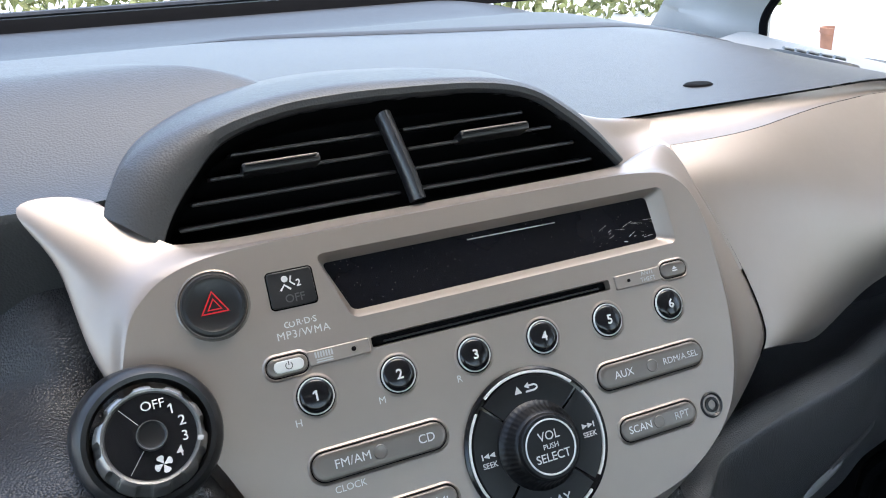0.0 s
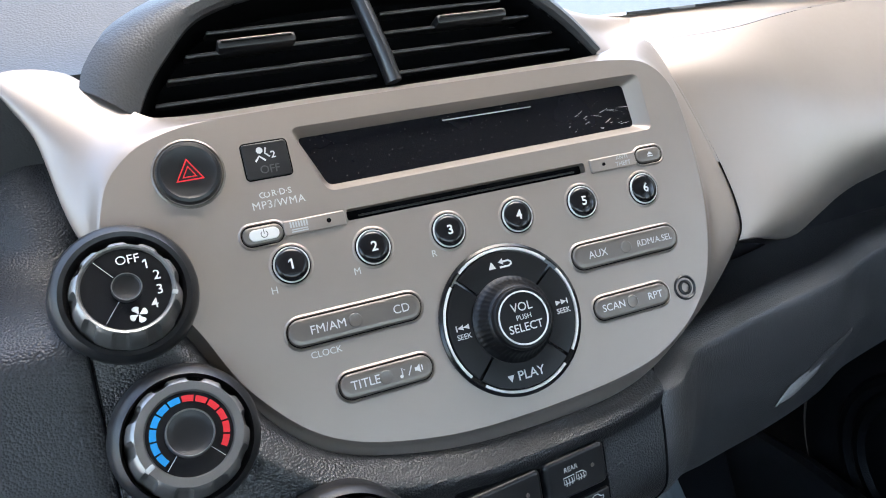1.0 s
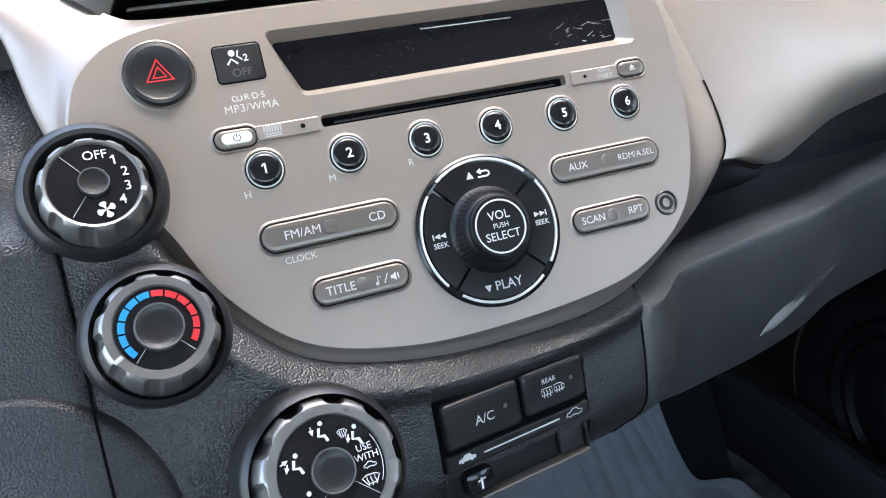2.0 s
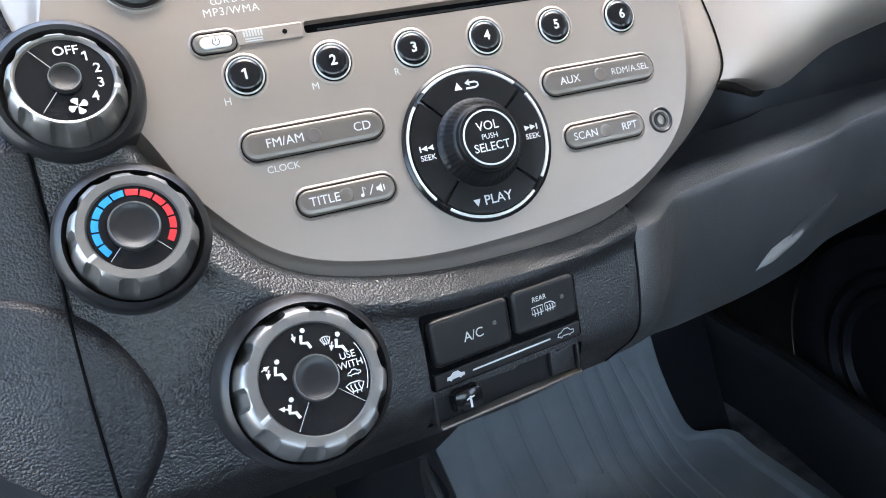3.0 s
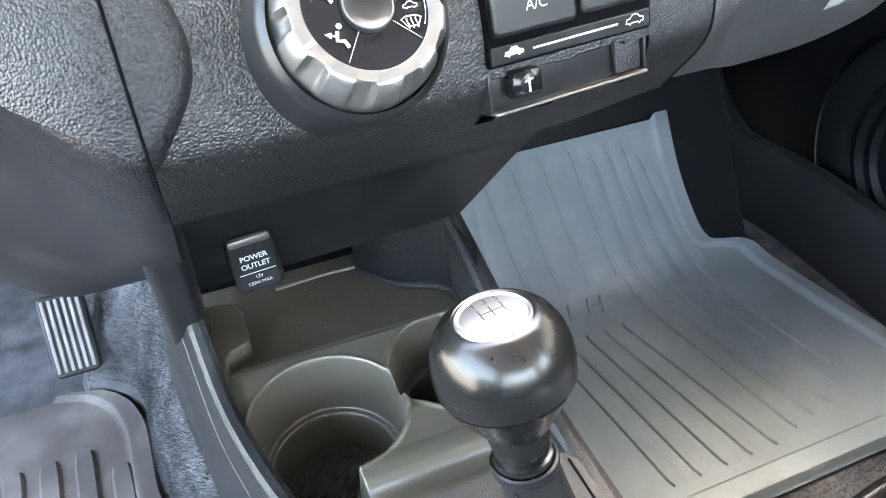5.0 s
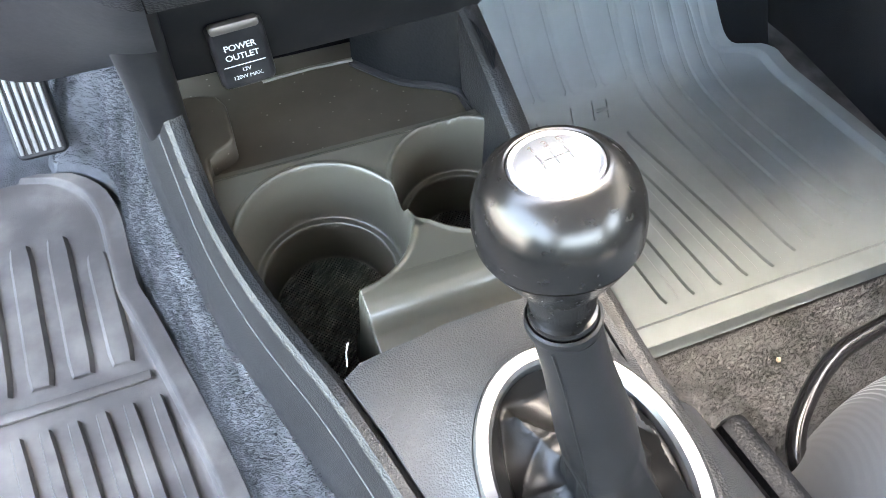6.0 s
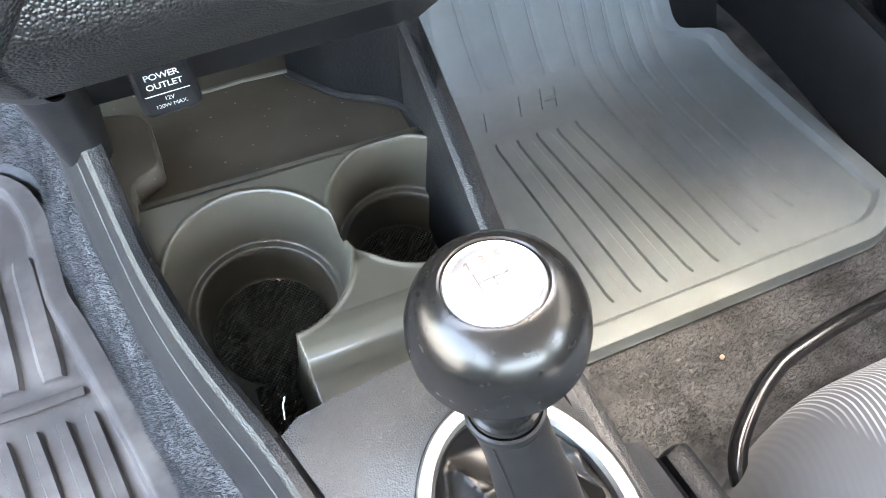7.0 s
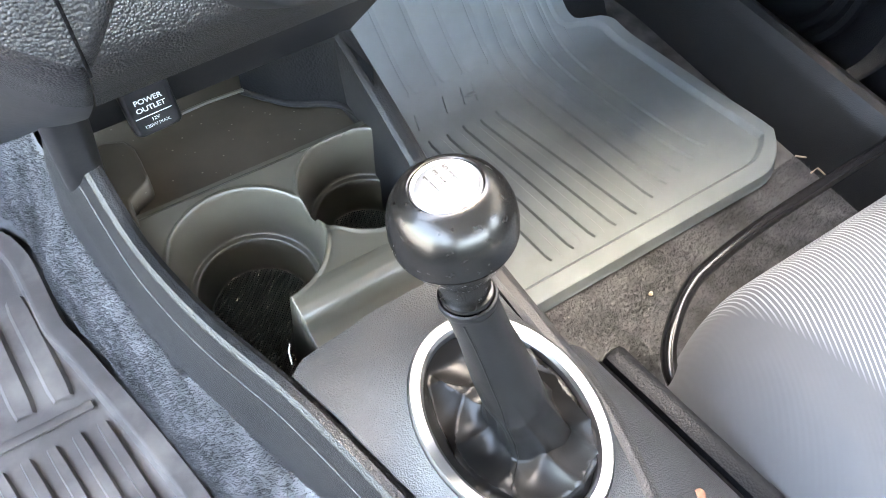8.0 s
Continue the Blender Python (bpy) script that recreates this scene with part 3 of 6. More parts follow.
def passenger_point(x, t):
    low = edge_low(x)
    top = Vector((x, 0.080 + 0.032 * step(0.15, 0.42, x), min(0.641 + 0.007 * step(0.15, 0.3, x), dash_point(x, 0.0).z - 0.009)))
    mid_y = 0.020 + 0.03 * step(0.2, 0.6, x)
    # a rounded bulge from the top edge to the low edge
    k = t
    y = (1 - k) ** 2 * top.y + 2 * k * (1 - k) * (mid_y - 0.034) + k * k * 0.062
    z = (1 - k) ** 2 * top.z + 2 * k * (1 - k) * 0.564 + k * k * low
    swept = Vector((x, y, z))
    i = k * (len(LEFT_EDGE) - 1)
    j = min(int(i), len(LEFT_EDGE) - 2)
    edge = LEFT_EDGE[j].lerp(LEFT_EDGE[j + 1], i - j)
    w = step(0.15, 0.30, x)
    p = edge.lerp(swept, w)
    p.x = edge.x + x - 0.15
    if t > 0.93:
        p += Vector((0, 0.012, -0.001)) * ((t - 0.93) / 0.07) ** 2
    return p


part("passenger_panel", grid(passenger_point, [0.15, 0.1512, 0.153, 0.157] + lin(0.165, 0.75, 70), lin(0, 1, 44)), SILVER, dashboard, "bulging taupe silver panel in front of the passenger")


part("joint_fill", tube([p + Vector((-0.0026, 0.0012, -0.0008)) for p in LEFT_EDGE[1:30]], 0.0030, 10), SILVER, dashboard)
part("groove", tube([p + Vector((-0.0006, -0.0004, 0.0002)) for p in LEFT_EDGE[24:]], lambda k: 0.0002 + 0.0003 * step(0.0, 0.5, k), 8), DEEP, dashboard, "thin dark joint beside the radio")


# thin lip between the pad and the passenger panel
def lip_point(x, t):
    b = passenger_point(x, 0.0) + Vector((0, 0.001, 0))
    a = dash_point(b.x, 0.0) + Vector((0, 0.002, -0.002))
    p = a.lerp(b, t)
    return p + Vector((0, 0.003, -0.003)) * math.sin(math.pi * t)


part("upper_trim", grid(lip_point, lin(0.15, 0.75, 60), lin(0, 1, 8)), SILVER, dashboard, "narrow silver trim under the dash top")


# saddle between the vent's hood, the radio's corner and the dash top
near_side = rough_path([on_panel(u, v, h) for u, v, h in ((0.097, 0.0795, -0.0165), (0.1015, 0.0845, -0.0205), (0.0905, 0.103, -0.0215), (0.0765, 0.120, -0.0215), (0.054, 0.136, -0.022))], False, 8)
far_side = rough_path([on_panel(0.141, 0.0875, -0.0275), LEFT_EDGE[0], dash_point(LEFT_EDGE[0].x, 0.0).lerp(LEFT_EDGE[0], 0.45) + Vector((0, 0.0035, -0.0035)), dash_point(LEFT_EDGE[0].x, 0.0) + Vector((0, 0.002, -0.002)), dash_point(0.075, 0.0) + Vector((0, 0.006, -0.002))], False, 8)
part("shoulder", loft([[p.lerp(q, k) - (OUT_N * 0.005 + Vector((0, 0, 0.002))) * math.sin(math.pi * k) for p, q in zip(near_side, far_side)] for k in lin(0, 1, 10)], closed=False), SILVER, dashboard, "silver saddle beside the vent hood")


# dark recess under the passenger panel
def recess_point(x, t):
    a = passenger_point(x, 1.0)
    if t < 0.5:
        k = t / 0.5
        return a + Vector((0, 0.075 * k, -0.004 - 0.01 * k))
    k = (t - 0.5) / 0.5
    return Vector((a.x, a.y + 0.075 - 0.02 * k, a.z - 0.014 - (a.z - 0.014 - 0.440) * k))


part("recess", grid(recess_point, lin(0.15, 0.75, 40), lin(0, 1, 16)), SMOOTH, dashboard, "dark hollow between the silver panel and the glove box")

# ---------------------------------------------------------------- glove box
glove_box = thing("glove_box", "closed black grained plastic glove box below the dashboard", "glove box")


CREASE_Y = ((0.08, -0.031), (0.13, -0.014), (0.2, 0.007), (0.3, 0.030), (0.35, 0.048), (0.5, 0.070), (0.75, 0.080))
CREASE_Z = ((0.08, 0.480), (0.13, 0.475), (0.2, 0.471), (0.35, 0.467), (0.5, 0.472), (0.75, 0.480))
LID_LOW = ((0.08, 0.392), (0.11, 0.380), (0.16, 0.363), (0.24, 0.354), (0.34, 0.358), (0.45, 0.362), (0.75, 0.372))
SIDE_PROFILE = tuple((p.z, p.y) for p in [on_panel(0.082, v, stack_height(0.082, v)) for v in lin(-0.189 + LIFT, -0.085, 40)])
# along the lid: how far behind the crease, how far below it, and how much of the way down
LID = ((0.0, 0.090, -0.014, 0.0), (0.15, 0.033, -0.011, 0.0), (0.19, 0.0268, 0.0030, 0.0), (0.21, 0.0248, 0.0056, 0.0), (0.23, 0.0225, 0.0062, 0.0), (0.40, 0.0085, 0.0002, 0.0), (0.42, 0.0070, -0.0010, 0.0), (0.44, 0.0058, -0.0032, 0.0), (0.52, 0.0028, -0.0105, 0.06), (0.7, 0.0008, -0.008, 0.42), (0.88, 0.008, 0.0, 0.85), (0.95, 0.012, 0.0, 0.965), (1.0, 0.026, 0.0, 1.0))
LID_BACK, LID_DROP, LID_WAY = (tuple((r[0], r[k]) for r in LID) for k in (1, 2, 3))


def glove_point(x, t):
    yc, zc = curve_at(x, CREASE_Y), curve_at(x, CREASE_Z)
    z = zc + curve_at(t, LID_DROP)
    z += (curve_at(x, LID_LOW) - z) * curve_at(t, LID_WAY)
    y = yc + curve_at(t, LID_BACK)
    y += (curve_at(z, SIDE_PROFILE) - y) * (1 - step(0.0835, 0.14, x)) * step(0.26, 0.42, t)
    return Vector((x, y, z))


part("lid", grid(glove_point, [0.0835, 0.084, 0.0855] + lin(0.09, 0.745, 50), lin(0, 0.14, 4) + lin(0.15, 0.25, 18) + lin(0.27, 0.39, 8) + lin(0.395, 0.46, 16) + lin(0.49, 1, 26)), GLOVE, glove_box, "black grained lid with a rounded top edge")

# ---------------------------------------------------------------- radio
radio = thing("radio", "taupe silver car radio with round preset keys and a dial", "radio", PANEL)
INNER = ((-0.171, 0.012), (-0.167, 0.044), (-0.155, 0.060), (-0.138, 0.068), (-0.112, 0.0712), (-0.05, 0.0722), (0.05, 0.0722), (0.095, 0.0715), (0.118, 0.066), (0.130, 0.048), (0.132, 0.010), (0.128, -0.027), (0.116, -0.059), (0.092, -0.080), (0.06, -0.091), (0.0, -0.0955), (-0.05, -0.093), (-0.095, -0.080), (-0.125, -0.051), (-0.145, -0.013))
DROP = (-0.014, -0.018, -0.022, -0.024, -0.0155, -0.0155, -0.0155, -0.0155, -0.026, -0.022, -0.021, -0.020, -0.019, -0.017, -0.0125, -0.0095, -0.0078, -0.0068, -0.0070, -0.010)
inner = rough_path([(u, v, 0) for u, v in INNER], True, 8)
outer = rough_path([(u, v, d) for (u, v), d in zip(FASCIA_OUT, DROP)], True, 8)
fas = bmesh.new()
rings = []
for f, g in ((0.0, 0.0), (0.03, 0.03), (0.07, 0.10), (0.13, 0.22), (0.2, 0.35), (0.3, 0.48), (0.45, 0.60), (0.6, 0.71), (0.75, 0.82), (0.9, 0.94), (1.0, 1.05), (1.0, 1.6)):
    rings.append([fas.verts.new((p.x + (q.x - p.x) * f, p.y + (q.y - p.y) * f, q.z * g)) for p, q in zip(inner, outer)])
n = len(inner)
for a, b in zip(rings, rings[1:]):
    for i in range(n):
        fas.faces.new((a[i], a[(i + 1) % n], b[(i + 1) % n], b[i]))
rim_edges = [fas.edges.get((rings[0][i], rings[0][(i + 1) % n])) for i in range(n)]


def hole(points):
    vs = [fas.verts.new((x, y, 0)) for x, y in points]
    return vs, [fas.edges.new((vs[i], vs[(i + 1) % len(vs)])) for i in range(len(vs))]


def quad_round(corners, r, n=5):
    """A four-cornered outline with rounded corners."""
    out = []
    c = [Vector(p) for p in corners]
    for i in range(4):
        a, b, d = c[i - 1], c[i], c[(i + 1) % 4]
        p, q = b + (a - b).normalized() * r, b + (d - b).normalized() * r
        for k in range(n + 1):
            t = k / n
            out.append(((1 - t) ** 2 * p + 2 * t * (1 - t) * b + t * t * q)[:])
    return out


OPEN = quad_round([(-0.0715, 0.0295), (0.1105, 0.0305), (0.1100, 0.0620), (-0.0825, 0.0620)], 0.0045)
OPEN_IN = quad_round([(-0.0690, 0.0335), (0.1035, 0.0350), (0.1025, 0.0585), (-0.0790, 0.0580)], 0.003)
SLOT = quad_round([(-0.0655, 0.0140), (0.0635, 0.0140), (0.0635, 0.0195), (-0.0655, 0.0195)], 0.0015, 3)
hole_d, edges_d = hole(OPEN)
hole_s, edges_s = hole(SLOT)
bmesh.ops.triangle_fill(fas, use_beauty=True, use_dissolve=False, edges=rim_edges + edges_d + edges_s)
low = [fas.verts.new((x, y, -0.0065)) for x, y in OPEN_IN]
mid = [fas.verts.new((x * 0.8 + a * 0.2, y * 0.8 + b * 0.2, -0.0009)) for (x, y), (a, b) in zip(OPEN, OPEN_IN)]
for a, b in ((hole_d, mid), (mid, low)):
    for i in range(len(a)):
        j = (i + 1) % len(a)
        fas.faces.new((a[i], a[j], b[j], b[i]))
deep = [fas.verts.new((x, y, -0.004)) for x, y in shrink(SLOT, 0.0006)]
for i in range(len(deep)):
    j = (i + 1) % len(deep)
    fas.faces.new((hole_s[i], hole_s[j], deep[j], deep[i]))
fascia = part("fascia", fas, SILVER, radio, "taupe silver moulded surround", angle=50)
for f in fascia.data.polygons:
    if f.normal.z > 0.9999:
        f.use_smooth = False

part("display", prism(shrink(OPEN_IN, -0.0015), -0.0085, -0.0064), SCREEN, radio, "dark blank display window with dust and scratches")
line = bmesh.new()
stroke([(-0.005, 0.0552), (0.045, 0.0548)], 0.0006, -0.0063, bm=line)
rnd = random.Random(5)
for i in range(18):
    x, y, a = rnd.uniform(0.062, 0.098), rnd.uniform(0.037, 0.048), rnd.uniform(-0.3, 0.5)
    l = rnd.uniform(0.001, 0.006)
    stroke([(x, y), (x + l * math.cos(a), y + l * math.sin(a))], rnd.uniform(0.00008, 0.0002), -0.0063, bm=line)
part("scratches", line, SCRATCH, radio, "fine pale scratches on the display")
part("disc_slot", prism(shrink(SLOT, -0.001), -0.03, -0.0042), DEEP, radio, "dark disc slot")
part("slot_flap", box(0.118, 0.0009, 0.0006, 0.0002, (0, 0.0162, -0.0041)), SMOOTH, radio)


def pill(x0, x1, y, w, name, material, h=0.0016, dimple=None, rim=True):
    o = rrect(x1 - x0, w, w / 2 - 0.0002, 8)
    m = shift((x0 + x1) / 2, y)
    ob = part(name, prism(o, -0.002, h, 0.0012, 0.0003), material, radio, m=m)
    if rim:
        a, b, c = shrink(o, -0.0005), shrink(o, -0.0010), shrink(o, -0.0019)
        loops = [[Vector((p[0], p[1], z)) for p in q] for q, z in ((a, -0.001), (a, 0.0002), (b, 0.0007), (c, 0.0))]
        part("key_rim", loft(loops), SILVER, ob, m=m)
        g = [[Vector((p[0], p[1], z)) for p in q] for q, z in ((o, 0.0001), (a, 0.0001))]
        part("key_gap", loft(g), DEEP, ob, m=m)
    if dimple is not None:
        part("dimple", lathe([(0.0033, h + 0.0003), (0.0030, h + 0.0006), (0.0, h + 0.0001)], 20), material, ob, m=shift(dimple, y))
    return ob


# strip either side of the disc slot
power = pill(-0.1142, -0.0958, 0.0155, 0.0086, "power_key", KEYMAT, 0.0012)
part("key_light", prism(rrect(0.0135, 0.0052, 0.0025, 6), 0, 0.0019, 0.0004), WHITE, power, "white lit field", m=shift(-0.1045, 0.0155))
sym = stroke(arc(0.0015, 125, 415, 16), 0.0004, 0.0019)
stroke([(0, 0.0002), (0, 0.0022)], 0.0004, 0.0019, bm=sym)
part("symbol", sym, DIMPRINT, power, m=shift(-0.1045, 0.0155))
pl = prism(quad_round([(-0.0955, 0.0125), (-0.0665, 0.0125), (-0.0665, 0.0195), (-0.0955, 0.0195)], 0.001, 3), -0.002, 0.0010, 0.0006)
plate = part("slot_plate", pl, SILVER, radio, "small silver plate beside the disc slot")
bars = bmesh.new()
for i in range(7):
    blot([(x, y) for x, y in ((-0.0925 + i * 0.00125, 0.0158), (-0.0917 + i * 0.00125, 0.0158), (-0.0917 + i * 0.00125, 0.0186), (-0.0925 + i * 0.00125, 0.0186))], 0.001, bm=bars)
for y in (0.0152, 0.0142):
    blot([(-0.0922, y - 0.0006), (-0.0845, y - 0.0006), (-0.0845, y), (-0.0922, y)], 0.001, bm=bars)
part("print", bars, GREYPRINT, plate)
part("lens", lathe([(0.0011, 0.0), (0.0011, 0.0014), (0.0, 0.0016)], 14), DEEP, plate, m=shift(-0.0745, 0.016))
pl = prism(quad_round([(0.0665, 0.0128), (0.0945, 0.0128), (0.0945, 0.0202), (0.0665, 0.0202)], 0.001, 3), -0.002, 0.0010, 0.0006)
plate = part("slot_plate", pl, SILVER, radio, "small silver plate beside the disc slot")
part("lens", lathe([(0.0009, 0.0), (0.0009, 0.0014), (0.0, 0.0016)], 14), DEEP, plate, m=shift(0.0745, 0.0165))
wd = words("ANTI", 0.0032, 0.01, 0.0013, m=shift(0.086, 0.0183))
part("print", wd, GREYPRINT, plate)
part("print", words("THEFT", 0.0032, 0.01, 0.0013, m=shift(0.086, 0.0150)), GREYPRINT, plate)
ej = pill(0.0950, 0.1110, 0.0168, 0.0080, "eject_key", KEYMAT, 0.0012)
sym = blot([(-0.0016, 0), (0.0016, 0), (0, 0.0017)], 0.0016)
blot([(-0.0016, -0.0011), (0.0016, -0.0011), (0.0016, -0.0005), (-0.0016, -0.0005)], 0.0016, bm=sym)
part("symbol", sym, WHITE, ej, m=shift(0.103, 0.0168))

# six round presets
for i, x in enumerate((-0.0957, -0.0568, -0.0183, 0.0190, 0.0567, 0.0946)):
    y = -0.0004
    key = part("preset_key", lathe([(0.0075, -0.002), (0.0075, 0.0012), (0.0069, 0.0019), (0.005, 0.0024), (0.0, 0.0026)], 40), GLOSS, radio, m=shift(x, y))
    part("ring", lathe([(0.0082, -0.001), (0.0082, 0.0010), (0.0079, 0.0014), (0.0076, 0.0012), (0.0075, -0.001)], 40), WHITE, key, "thin white ring", m=shift(x, y))
    part("gap", lathe([(0.0088, -0.001), (0.0088, 0.0003), (0.0082, 0.0004), (0.0082, -0.001)], 40), DEEP, key, m=shift(x, y))
    loops = [(0.0088, -0.001), (0.0089, 0.0003), (0.0093, 0.0004), (0.0102, 0.0), (0.0102, -0.001)]
    part("key_rim", lathe(loops, 40), SILVER, key, m=shift(x, y))
    part("number", words(str(i + 1), 0.0064, 0.022, 0.0029, m=shift(x, y)), WHITE, key)
for s, x, y in (("H", -0.1055, -0.0103), ("M", -0.0668, -0.0100), ("R", -0.0283, -0.0098)):
    part("letter", words(s, 0.0046, 0.0, 0.0003, m=shift(x, y)), WHITE, radio)
part("letters", words("CLOCK", 0.0043, 0.0, 0.0003, m=shift(-0.0893, -0.0425)), WHITE, radio)
part("letters", words("MP3/WMA", 0.0050, 0.0, 0.0003, 1.1, m=shift(-0.0948, 0.0285)), WHITE, radio)
rds = words("R·D·S", 0.0040, 0.01, 0.0003, m=shift(-0.0925, 0.0333))
part("letters", rds, WHITE, radio)
mk = stroke(arc(0.0012, 60, 300, 12, -0.1012, 0.0332), 0.0005)
stroke(arc(0.0012, 120, 420, 12, -0.0992, 0.0332), 0.0005, bm=mk)
part("symbol", mk, WHITE, radio)

# long keys in pairs
for x0, x1, y, w, a, b, ax, bx, size in ((-0.1045, -0.0413, -0.0315, 0.0125, "FM/AM", "CD", -0.0862, -0.0512, 0.0057), (-0.0875, -0.0428, -0.0602, 0.0115, "TITLE", "", -0.0755, -0.053, 0.0057), (0.0430, 0.1062, -0.0284, 0.0125, "AUX", "RDM/A.SEL", 0.0570, 0.0917, 0.0054), (0.0478, 0.0925, -0.0564, 0.0112, "SCAN", "RPT", 0.0583, 0.0835, 0.0053)):
    k = pill(x0, x1, y, w, "long_key", KEYMAT, 0.0018, dimple=(x0 + x1) / 2 - 0.0005)
    part("letters", words(a, size, 0.004, 0.0024, m=shift(ax, y)), WHITE, k)
    if b:
        part("letters", words(b, size * (0.86 if len(b) > 4 else 1), 0.004, 0.0024, m=shift(bx, y)), WHITE, k)
    else:
        nt = stroke([(-0.005, -0.0015), (-0.005, 0.002), (-0.0035, 0.001)], 0.0005, 0.0021)
        blot(disc(0.0008, 0, -0.0056, -0.0016), 0.0021, bm=nt)
        stroke([(-0.0022, -0.002), (0.0, 0.0022)], 0.0005, 0.0021, bm=nt)
        blot([(0.0012, -0.0008), (0.0022, -0.0008), (0.0038, -0.002), (0.0038, 0.002), (0.0022, 0.0008), (0.0012, 0.0008)], 0.0021, bm=nt)
        stroke([(0.0048, -0.0012), (0.0048, 0.0014)], 0.0006, 0.0021, bm=nt)
        part("symbol", nt, WHITE, k, m=shift(bx, y))

# big selector dial
DX, DY = 0.0022, -0.0495
dial = part("selector_dial", lathe([(0.0375, -0.002), (0.0375, 0.0014), (0.0362, 0.0022), (0.0352, 0.0016), (0.0195, 0.0016), (0.0195, 0.0)], 72), GLOSS, radio, "round black four-way selector", m=shift(DX, DY))
for a0, a1 in ((45, 128), (141, 218), (231, 308), (-39, 33)):
    arcs = [[Vector((r * math.cos(radians(a)), r * math.sin(radians(a)), z)) for a in lin(a0, a1, 24)] for r, z in ((0.0342, 0.0016), (0.0345, 0.0024), (0.0355, 0.0024), (0.0358, 0.0016))]
    part("light_ring", loft(arcs, closed=False), WHITE, dial, "pale ring segment", m=shift(DX, DY))
for a0, a1 in ((40.5, 133.5), (136.5, 223.5), (226.5, 313.5), (-43.5, 37.5)):
    seg = [[Vector((r * math.cos(radians(a)), r * math.sin(radians(a)), z)) for a in lin(a0, a1, 20)] for r, z in ((0.0200, 0.0012), (0.0204, 0.0026), (0.0270, 0.0030), (0.0334, 0.0026), (0.0338, 0.0012))]
    part("selector_key", loft(seg, closed=False), DIAL, dial, m=shift(DX, DY))
part("letters", words("PLAY", 0.0064, 0.012, 0.0034, m=shift(DX + 0.0020, DY - 0.0272)), WHITE, dial)
part("symbol", blot([(-0.0018, 0.0016), (0, -0.0018), (0.0018, 0.0016)], 0.0031), WHITE, dial, m=shift(DX - 0.0088, DY - 0.0274))
sy = blot([(-0.0065, -0.0017), (-0.0025, -0.0017), (-0.0045, 0.0019)], 0.0031)
stroke([(-0.0005, -0.0016), (0.0045, -0.0016), (0.0058, -0.0008), (0.0058, 0.0002), (0.0045, 0.0010), (0.0012, 0.0010)], 0.0009, 0.0031, bm=sy)
blot([(0.0016, -0.0006), (0.0016, 0.0026), (-0.0008, 0.0010)], 0.0031, bm=sy)
part("symbol", sy, WHITE, dial, m=shift(DX, DY + 0.0275))
for sx, flip in ((0.0272, 1), (-0.0268, -1)):
    part("letters", words("SEEK", 0.0036, 0.012, 0.0034, m=shift(DX + sx, DY - 0.0022)), WHITE, dial)
    sk = bmesh.new()
    for k in (0, 1):
        tri = [((-0.0034 + 0.0030 * k) * flip, -0.0013), ((-0.0004 + 0.0030 * k) * flip, 0.0), ((-0.0034 + 0.0030 * k) * flip, 0.0013)]
        blot(tri, 0.0031, bm=sk)
    blot([(0.0027 * flip, -0.0014), (0.0034 * flip, -0.0014), (0.0034 * flip, 0.0014), (0.0027 * flip, 0.0014)], 0.0031, bm=sk)
    part("symbol", sk, WHITE, dial, m=shift(DX + sx, DY + 0.0022))

ribs = lambda k, a: 1.0 - (0.018 * (0.5 + 0.5 * math.cos(48 * a)) if 2 <= k <= 4 else 0)
knob = part("volume_knob", lathe([(0.0212, 0.001), (0.0212, 0.0032), (0.0196, 0.0046), (0.0184, 0.0070), (0.0170, 0.0102), (0.0160, 0.0118), (0.0153, 0.0124), (0.0150, 0.0142), (0.0143, 0.0150), (0.0, 0.0152)], 192, ribs), DIAL, radio, "black ribbed push knob", m=shift(DX, DY))
part("ring", lathe([(0.0129, 0.0146), (0.0129, 0.0154), (0.0123, 0.0155), (0.0121, 0.0151)], 64), WHITE, knob, "thin pale ring", m=shift(DX, DY))
for s, y, size in (("VOL", 0.0052, 0.0058), ("PUSH", 0.0004, 0.0034), ("SELECT", -0.0045, 0.0055)):
    part("letters", words(s, size, 0.006, 0.0156, m=shift(DX, DY + y)), WHITE, knob)

# screw, hazard key, airbag lamp
scr = part("screw", lathe([(0.0068, -0.004), (0.0068, 0.0004), (0.0060, 0.0010), (0.0052, 0.0002), (0.0050, -0.002), (0.0042, -0.0018), (0.0040, 0.0006), (0.0026, 0.0010), (0.0022, -0.001), (0.0, -0.0015)], 28), SMOOTH, radio, "recessed dark screw", m=shift(0.1040, -0.0567))
haz = part("hazard_key", lathe([(0.0140, -0.003), (0.0140, 0.0018), (0.0132, 0.0032), (0.0118, 0.0036), (0.0105, 0.0030), (0.0, 0.0020)], 56), SMOOTH, radio, "round black hazard warning key", m=shift(-0.1303, 0.0487))
part("key_rim", lathe([(0.0143, -0.001), (0.0144, 0.0001), (0.0150, 0.0004), (0.0158, 0.0), (0.0158, -0.001)], 56), KEYMAT, haz, m=shift(-0.1303, 0.0487))
tri = stroke([(-0.0056, -0.0030), (0.0056, -0.0030), (0, 0.0062)], 0.0011, 0.0036, closed=True)
part("triangle", tri, RED, haz, "red triangle", m=shift(-0.1303, 0.0480))
tri = stroke([(-0.0028, -0.0016), (0.0028, -0.0016), (0, 0.0030)], 0.0009, 0.0036, closed=True)
part("triangle", tri, RED, haz, "red triangle", m=shift(-0.1303, 0.0480))
